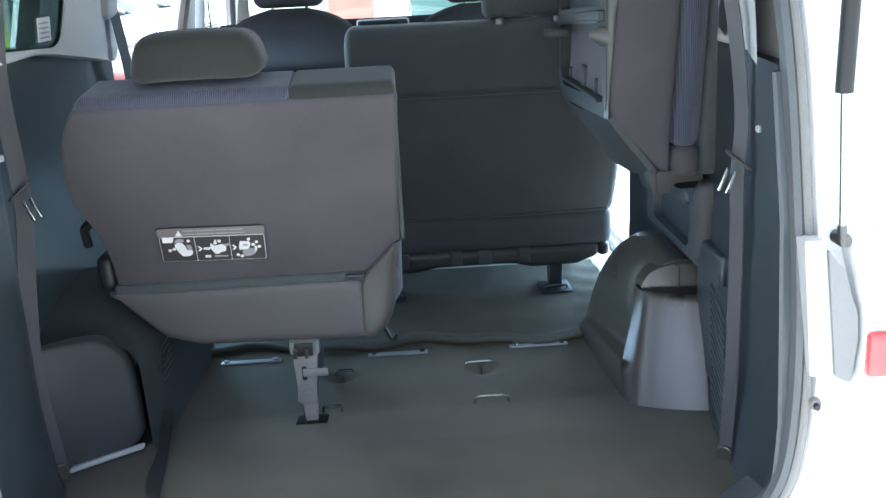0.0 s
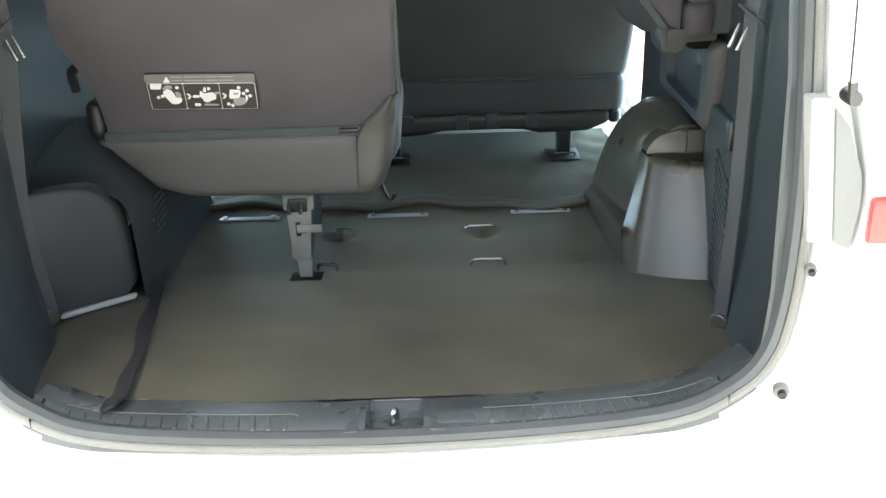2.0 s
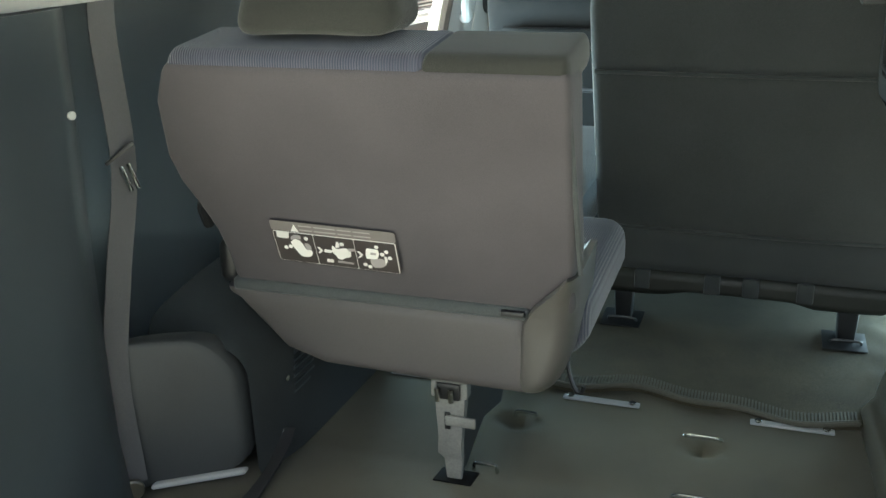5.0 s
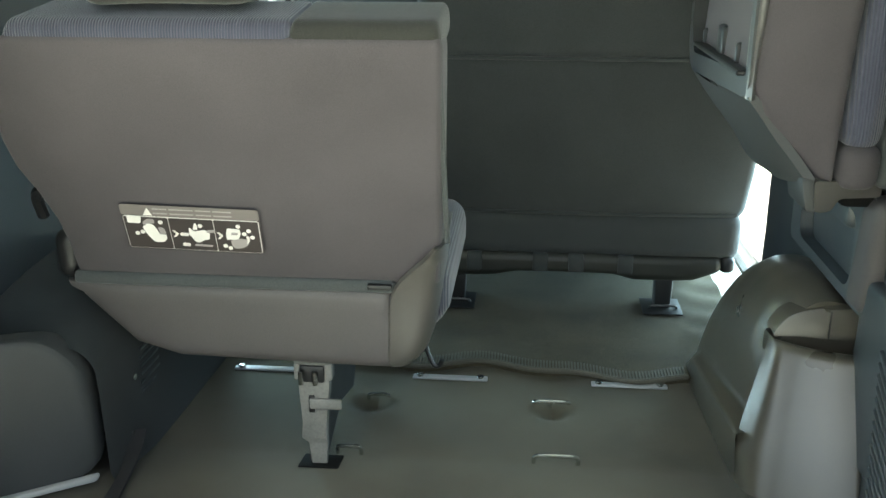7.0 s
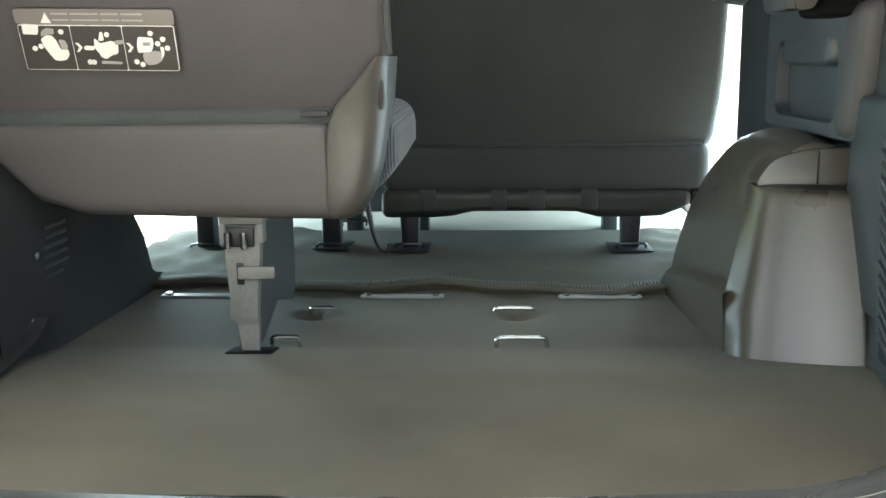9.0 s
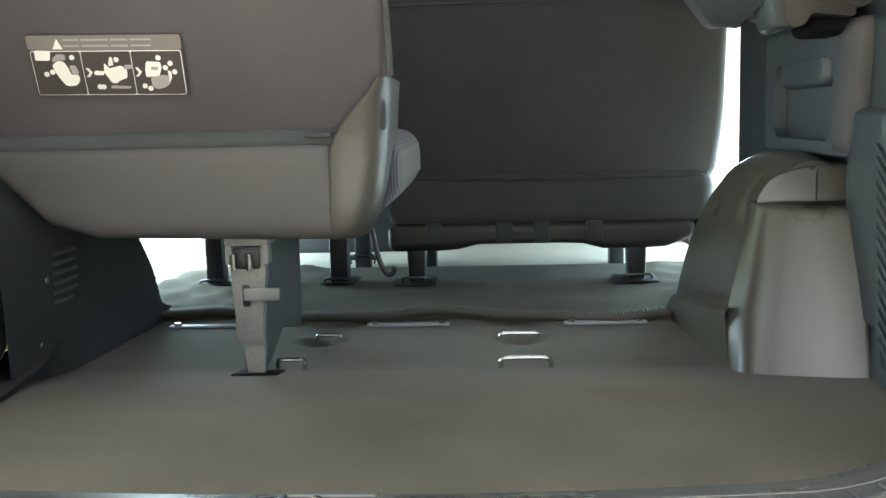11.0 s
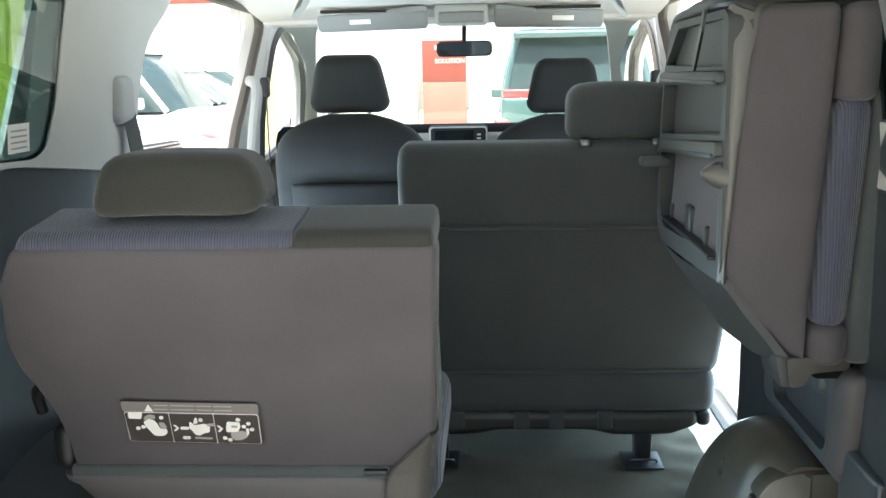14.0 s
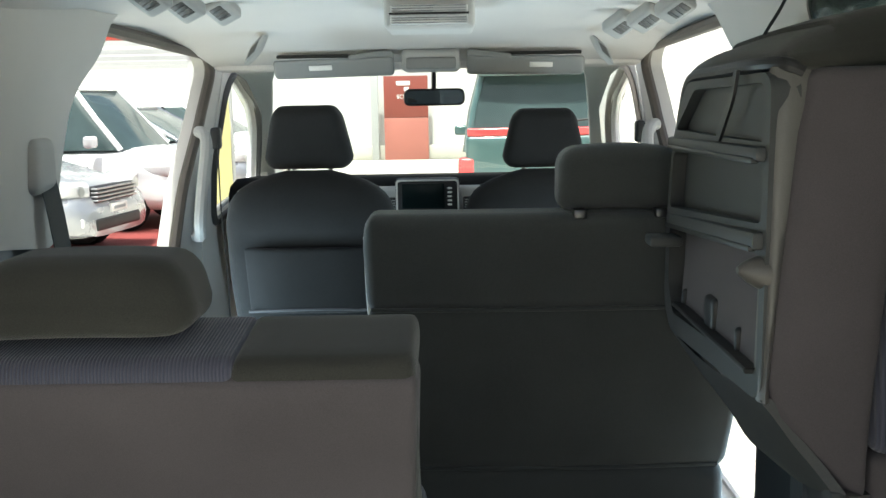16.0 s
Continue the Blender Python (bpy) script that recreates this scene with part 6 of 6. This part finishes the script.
def roof_vent(spots, s):
    v = thing("roof_vent", spots[1], "pale roof air vent with three dark outlets", "air vent", "roof vents")
    for k, (x, y, z) in enumerate(spots):
        m = pose(x, y, z + 0.012, -30, s * 22, s * (18 if s < 0 else 32))
        made = bmesh.new()
        soft(made, (-0.028, -0.030, -0.010), (0.028, 0.040, 0.022), 0.010, 5)
        body = part("outlet_body", merge(bmesh.new(), made, m), LIGHTPLASTIC, v)
        made = bmesh.new()
        box(made, (-0.015, -0.022, -0.0115), (0.015, 0.018, -0.002), 0.003)
        part("outlet", merge(bmesh.new(), made, m), RIMVINYL, body, "dark grey opening")
        for j in range(3):
            made = bmesh.new()
            box(made, (-0.0135, -0.012 + j * 0.011, -0.0130), (0.0135, -0.0105 + j * 0.011, -0.011), 0.0006, 1)
            part("outlet_blade", merge(bmesh.new(), made, m), VISOR, body)


roof_vent([(-0.476, 1.19, 1.700), (-0.450, 1.33, 1.698), (-0.408, 1.46, 1.702)], -1)
roof_vent([(0.524, 1.36, 1.682), (0.499, 1.53, 1.675), (0.468, 1.67, 1.672)], 1)

# grab handles and belts on the pillars
for s in (-1, 1):
    h = thing("grab_handle", (s * 0.66, 2.12, 1.3), "pale grey upright grab handle on the door pillar", "grab handle", "pillar handles")
    bm = bmesh.new()
    tube(bm, rail([(s * 0.665, 2.12, 1.145), (s * 0.640, 2.07, 1.155), (s * 0.628, 2.03, 1.20), (s * 0.625, 2.07, 1.30), (s * 0.625, 2.13, 1.40), (s * 0.645, 2.18, 1.435), (s * 0.665, 2.2, 1.44)], 6), 0.017, 10)
    part("grip", bm, LIGHTPLASTIC, h)
    b = thing("front_seat_belt", (s * 0.64, 2.3, 1.0), "black front seat belt on the door pillar", "seat belt", "front seat belts")
    bm = bmesh.new()
    ribbon(bm, rail([(s * 0.625, 2.26, 1.40), (s * 0.62, 2.24, 1.2), (s * 0.60, 2.2, 0.95), (s * 0.61, 2.2, 0.7)], 6), 0.045, (s * 0.3, 1, 0), 0.002)
    part("webbing", bm, BLACK, b)
    bm = bmesh.new()
    soft(bm, (min(s * 0.615, s * 0.645), 2.25, 1.385), (max(s * 0.615, s * 0.645), 2.285, 1.45), 0.01, 4)
    part("guide", bm, BLACK, b)
# belt of the second row on the pillar by the sliding door
b = thing("pillar_seat_belt", (-0.63, 1.05, 1.3), "dark seat belt leaving a pale guide on the pillar", "seat belt")
bm = bmesh.new()
soft(bm, (-0.652, 0.985, 1.375), (-0.612, 1.07, 1.47), 0.018, 5)
part("guide", bm, LIGHTPLASTIC, b)
bm = bmesh.new()
ribbon(bm, rail([(-0.618, 1.03, 1.40), (-0.612, 1.04, 1.34), (-0.605, 1.06, 1.2), (-0.60, 1.08, 1.0)], 6), 0.046, (0.2, 1, 0), 0.002)
part("webbing", bm, CLOTH, b)


# ---- outside ----
bm = bmesh.new()
loft(bm, [[(x, y, 0) for x in (-900, -60, -20, 0, 20, 60, 900)] for y in (-900, -60, -10, 0, 10, 60, 900)], closed=False)
tagged(part("ground", bm, CONCRETE), "pale concrete yard around the van", "ground", kind="structure")
bm = bmesh.new()
box(bm, (-12.0, 8.9, -0.1), (-2.2, 13.2, 0.006))
tagged(part("red_paving", bm, REDGROUND), "red painted paving beside the van", "pavement", kind="structure")


def car(x, y, yaw, paint, label, length=4.3, width=1.7, height=1.5, hood=0.92, van=False):
    c = thing("parked_car", (0, 0, 0), label, "car", "parked cars")
    h, w = length / 2, width / 2
    belt = hood + 0.08
    cowl = h - (0.80 if van else 1.05)
    tail = -h + (0.06 if van else 0.14)

    # lower body, a rounded section carried from tail to nose
    def crest(yy):
        return lerp_table(yy, (-h, -h + 0.05, -h + 0.2, cowl, cowl + 0.25, h - 0.25, h - 0.08, h), (0.72, belt - 0.06, belt, belt, hood, hood - 0.16, 0.66, 0.52))

    def half(yy):
        return w * lerp_table(yy, (-h, -h + 0.12, -h + 0.5, h - 0.7, h - 0.25, h - 0.08, h), (0.80, 0.93, 1.0, 1.0, 0.95, 0.86, 0.70))

    bm = bmesh.new()
    rings = []
    for k in range(37):
        yy = -h + length * (0.5 - 0.5 * math.cos(math.pi * k / 36))
        lo, hi, hw = 0.22 + 0.10 * max(0, abs(yy) - h + 0.3), crest(yy), half(yy)
        ring = []
        for j in range(28):
            a = j / 28 * 2 * math.pi
            cx, cz = math.cos(a), math.sin(a)
            zz = (lo + hi) / 2 + (hi - lo) / 2 * math.copysign(abs(cz) ** 0.55, cz)
            ring.append((hw * math.copysign(abs(cx) ** 0.40, cx) * (1 - 0.05 * max(0, (zz - 0.65) / 0.4)), yy, zz))
        rings.append(ring)
    loft(bm, rings)
    part("body", bm, paint, c, angle=60)

    # glasshouse, roof and pillars
    def plan(y0, y1, hw, z, bow):
        pts = curve_corner([(-hw, y0), (hw, y0), (hw * 0.93, y1), (-hw * 0.93, y1)], 0.16, 5)
        return [(px, py + (bow * (1 - (px / hw) ** 2) if py > (y0 + y1) / 2 else -bow * 0.5 * (1 - (px / hw) ** 2)), z) for px, py in pts]

    top = height - 0.05
    base = plan(tail + 0.02, cowl, w * 0.93, belt - 0.03, 0.10)
    head = plan(tail + (0.22 if van else 0.62), cowl - (0.62 if van else 0.85), w * 0.74, top, 0.06)
    bm = bmesh.new()
    loft(bm, [base, [tuple(Vector(a) * 0.5 + Vector(b) * 0.5 + Vector((a[0] * 0.03, 0, 0))) for a, b in zip(base, head)], head])
    part("window_glass", bm, CARGLASS, c, "dark car glass", angle=50)
    bm = bmesh.new()
    mid = sum(p[1] for p in head) / len(head)
    loft(bm, [[(px * g, mid + (py - mid) * g, z) for px, py, _ in head] for g, z in ((1.015, top - 0.015), (1.02, top + 0.005), (0.97, top + 0.03), (0.80, height - 0.005), (0.4, height))])
    part("roof", bm, paint, c, angle=50)
    n = len(base)
    for i in (3, n // 4 + 3, n // 2 + 3, 3 * n // 4 + 3):
        a, b = Vector(base[i % n]), Vector(head[i % n])
        bm = bmesh.new()
        tube(bm, [a, a.lerp(b, 0.5) + Vector((a.x * 0.03, 0, 0)), b], 0.036, 8)
        part("pillar", bm, paint, c)
    for s in (-1, 1):
        bm = bmesh.new()
        tube(bm, [(s * w * 0.945, -0.05, belt - 0.02), (s * w * 0.855, -0.06, (belt + top) / 2), (s * w * 0.75, -0.10, top)], 0.028, 8)
        part("pillar", bm, BLACK, c)
        for yy in (-0.10, cowl - 0.35):
            bm = bmesh.new()
            box(bm, (min(s * (w * 0.99), s * (w + 0.003)), yy - 0.004, 0.35), (max(s * (w * 0.99), s * (w + 0.003)), yy + 0.004, 0.80))
            part("door_gap", bm, BLACK, c)
        for yy in (-h + 0.75, h - 0.82):
            bm = bmesh.new()
            disc(bm, (s * (w - 0.17), yy, 0.33), (s, 0, 0), 0.36, 0.172, 28)
            part("wheel_well", bm, DASH, c)
            bm = bmesh.new()
            disc(bm, (s * (w - 0.20), yy, 0.31), (s, 0, 0), 0.31, 0.21, 28)
            wheel_ = part("wheel", bm, TYRE, c)
            bm = bmesh.new()
            disc(bm, (s * (w - 0.01), yy, 0.31), (s, 0, 0), 0.20, 0.025, 20, 0.02)
            part("rim", bm, ALLOY, wheel_)
        bm = bmesh.new()
        soft(bm, (min(s * 0.40, s * w * 0.93), h - 0.42, 0.62), (max(s * 0.40, s * w * 0.93), h - 0.05, 0.775), 0.05, 5, warp=lambda p: Vector((p.x, p.y - 0.30 * max(0, abs(p.x) - 0.40) ** 1.2, p.z + 0.10 * (abs(p.x) - 0.4))))
        light = part("headlight", bm, CLEARLENS, c, "clear headlight")
        bm = bmesh.new()
        disc(bm, (s * 0.56, h - 0.075, 0.70), (0, 1, 0.1), 0.055, 0.01, 16)
        part("reflector", bm, ALLOY, light)
        bm = bmesh.new()
        soft(bm, (min(s * 0.52, s * 0.66), h - 0.16, 0.36), (max(s * 0.52, s * 0.66), h - 0.02, 0.45), 0.02, 3)
        part("fog_lamp", bm, CLEARLENS, c)
        bm = bmesh.new()
        soft(bm, (min(s * (w - 0.20), s * w * 0.97), -h - 0.015, 0.70), (max(s * (w - 0.20), s * w * 0.97), -h + 0.16, 0.92), 0.04, 4)
        part("rear_light", bm, REDLENS, c, "red rear light")
        bm = bmesh.new()
        soft(bm, (min(s * w, s * (w + 0.18)), cowl - 0.30, belt + 0.01), (max(s * w, s * (w + 0.18)), cowl - 0.18, belt + 0.15), 0.04, 4)
        part("door_mirror", bm, paint, c)
    # front grille and bumper
    bm = bmesh.new()
    soft(bm, (-0.40, h - 0.12, 0.575), (0.40, h - 0.005, 0.735), 0.03, 3)
    grille = part("grille", bm, BLACK, c)
    for k in range(4):
        bm = bmesh.new()
        soft(bm, (-0.41, h - 0.06, 0.590 + k * 0.038), (0.41, h + 0.012, 0.608 + k * 0.038), 0.008, 3)
        part("grille_bar", bm, ALLOY, grille)
    bm = bmesh.new()
    soft(bm, (-0.46, h - 0.10, 0.30), (0.46, h + 0.012, 0.43), 0.03, 3)
    part("lower_grille", bm, BLACK, c)
    bm = bmesh.new()
    box(bm, (-0.165, h - 0.02, 0.465), (0.165, h + 0.02, 0.545), 0.004)
    plate_ = part("number_plate", bm, PAPER, c)
    bm = bmesh.new()
    box(bm, (-0.12, h + 0.0195, 0.49), (0.12, h + 0.022, 0.52))
    part("plate_bar", bm, STEELGREY, plate_)
    if van:
        bm = bmesh.new()
        soft(bm, (-w * 0.86, -h + 0.0, 1.13), (w * 0.86, -h + 0.16, 1.215), 0.02, 4)
        part("rear_garnish", bm, REDLENS, c, "red reflector band")
        bm = bmesh.new()
        soft(bm, (-w * 0.74, -h + 0.10, top - 0.07), (w * 0.74, -h + 0.62, top + 0.005), 0.03, 5, warp=lambda p: Vector((p.x, p.y - 0.05 * (1 - (p.x / w) ** 2), p.z)))
        part("spoiler", bm, paint, c)
        bm = bmesh.new()
        soft(bm, (-w * 0.88, -h - 0.005, 0.70), (w * 0.88, -h + 0.14, 1.14), 0.05, 6)
        part("tailgate_panel", bm, paint, c)
        bm = bmesh.new()
        tube(bm, [(0.0, -h - 0.005, 1.235), (0.30, -h + 0.02, 1.275), (0.46, -h + 0.04, 1.29)], 0.012, 6)
        part("rear_wiper", bm, BLACK, c)
        bm = bmesh.new()
        soft(bm, (-w * 0.84, -h - 0.04, 0.42), (w * 0.84, -h + 0.10, 0.60), 0.03, 4)
        part("rear_bumper", bm, paint, c)
    c.matrix_basis = pose(x, y, 0, 0, 0, yaw)
    return c


car(-5.43, 9.25, 262, SILVER, "silver hatchback parked slantwise in a row of cars", height=1.55)
car(-5.15, 11.75, 262, WHITE, "white people carrier parked behind the silver car", height=1.75, van=True)
car(-4.95, 14.3, 262, SILVER, "silver hatchback parked behind the white people carrier")
car(-4.8, 16.9, 262, WHITE, "white hatchback parked at the end of the row")
car(1.10, 11.4, -3, GREENPAINT, "dark green people carrier parked ahead of the van", length=4.6, width=1.75, height=1.85, van=True)

# building ahead with a red sign board
bm = bmesh.new()
box(bm, (-30, 24, 0), (30, 24.4, 7.5))
tagged(part("wall_yard", bm, WALLPAINT), "pale rendered wall of the building across the yard", "wall", kind="structure")
bm = bmesh.new()
box(bm, (-30, 23.6, 0), (30, 24.0, 0.35), 0.03)
tagged(part("kerb_yard", bm, CONCRETE), "low concrete plinth along the building", "kerb", kind="structure")
sign = thing("sign_board", (-1.06, 23.56, 0), "dark red sign board with white lettering", "sign")
bm = bmesh.new()
box(bm, (-1.61, 23.5, 1.05), (-0.506, 23.598, 2.083), 0.01)
part("board", bm, SIGNRED, sign)
# lower half coloured paler for the reflection in the windscreen
bm = bmesh.new()
box(bm, (-1.61, 23.5, 0.0), (-0.506, 23.598, 1.045), 0.01)
part("hazed_board", bm, SIGNHAZED, sign, "lower half of the red board, paler for the windscreen reflection")
bm = bmesh.new()
box(bm, (-1.93, 23.46, 0.0), (-1.75, 23.598, 2.15), 0.01)
part("post", bm, LIGHTPLASTIC, sign)


def words(text, x, y, z, size, material, parent):
    cu = bpy.data.curves.new("lettering", "FONT")
    cu.body, cu.size, cu.extrude = text, size, 0.004
    ob = new("lettering_tmp", cu)
    me = bpy.data.meshes.new_from_object(ob.evaluated_get(bpy.context.evaluated_depsgraph_get()))
    bpy.data.objects.remove(ob)
    bpy.data.curves.remove(cu)
    bm = bmesh.new()
    bm.from_mesh(me)
    bpy.data.meshes.remove(me)
    bmesh.ops.transform(bm, matrix=pose(x, y, z, 90), verts=bm.verts)
    part("lettering", bm, material, parent, smooth=False)


words("SOLUTION", -1.29, 23.49, 1.52, 0.153, PAPER, sign)
for x0, x1, z in ((-1.29, -0.95, 1.85), (-1.10, -0.98, 1.70)):
    bm = bmesh.new()
    box(bm, (x0, 23.485, z), (x1, 23.5, z + 0.105))
    part("text_bar", bm, PAPER, sign)

# steel shelter over the parked cars
sh = thing("car_shelter", (-6, 14, 0), "pale steel car shelter with a red edge beam", "shelter")
bm = bmesh.new()
box(bm, (-14, 9.7, 2.19), (-2.6, 9.85, 2.27), 0.01)
part("edge_beam", bm, REDPAINT, sh, "red painted beam")
for x in (-13.5, -9.6, -6.4, -2.7):
    bm = bmesh.new()
    box(bm, (x - 0.05, 9.8, 0), (x + 0.05, 9.9, 2.2), 0.008)
    part("post", bm, LIGHTPLASTIC, sh)
for k in range(6):
    bm = bmesh.new()
    box(bm, (-14, 10 + k * 2.2, 2.27), (-2.6, 10.08 + k * 2.2, 2.35))
    part("purlin", bm, LIGHTPLASTIC, sh, smooth=False)
# banners on poles


def banner(x, y, z0, width, label, material):
    ban = thing("sale_banner", (x, y, 0), label, "banner", "banners")
    bm = bmesh.new()
    rows = []
    for k in range(13):
        z = z0 + k * 0.11
        rows.append([(x - width + width / 3 * j, y - 0.16 + 0.05 * j + 0.02 * math.sin(k * 0.9 + j), z) for j in range(4)])
    loft(bm, rows, closed=False)
    loft(bm, [[(px - 0.004, py + 0.002, pz) for px, py, pz in r] for r in rows], closed=False)
    part("cloth", bm, material, ban)
    bm = bmesh.new()
    tube(bm, [(x, y, 0), (x, y, z0 + 1.4)], 0.012, 8)
    part("pole", bm, LIGHTPLASTIC, ban)


banner(-1.46, 2.58, 0.75, 0.40, "yellow-green banner on a pole outside the window", BANNER)
banner(-1.05, 4.3, 0.25, 0.10, "pale yellow banner on a pole beside the van", YELLOWCLOTH)
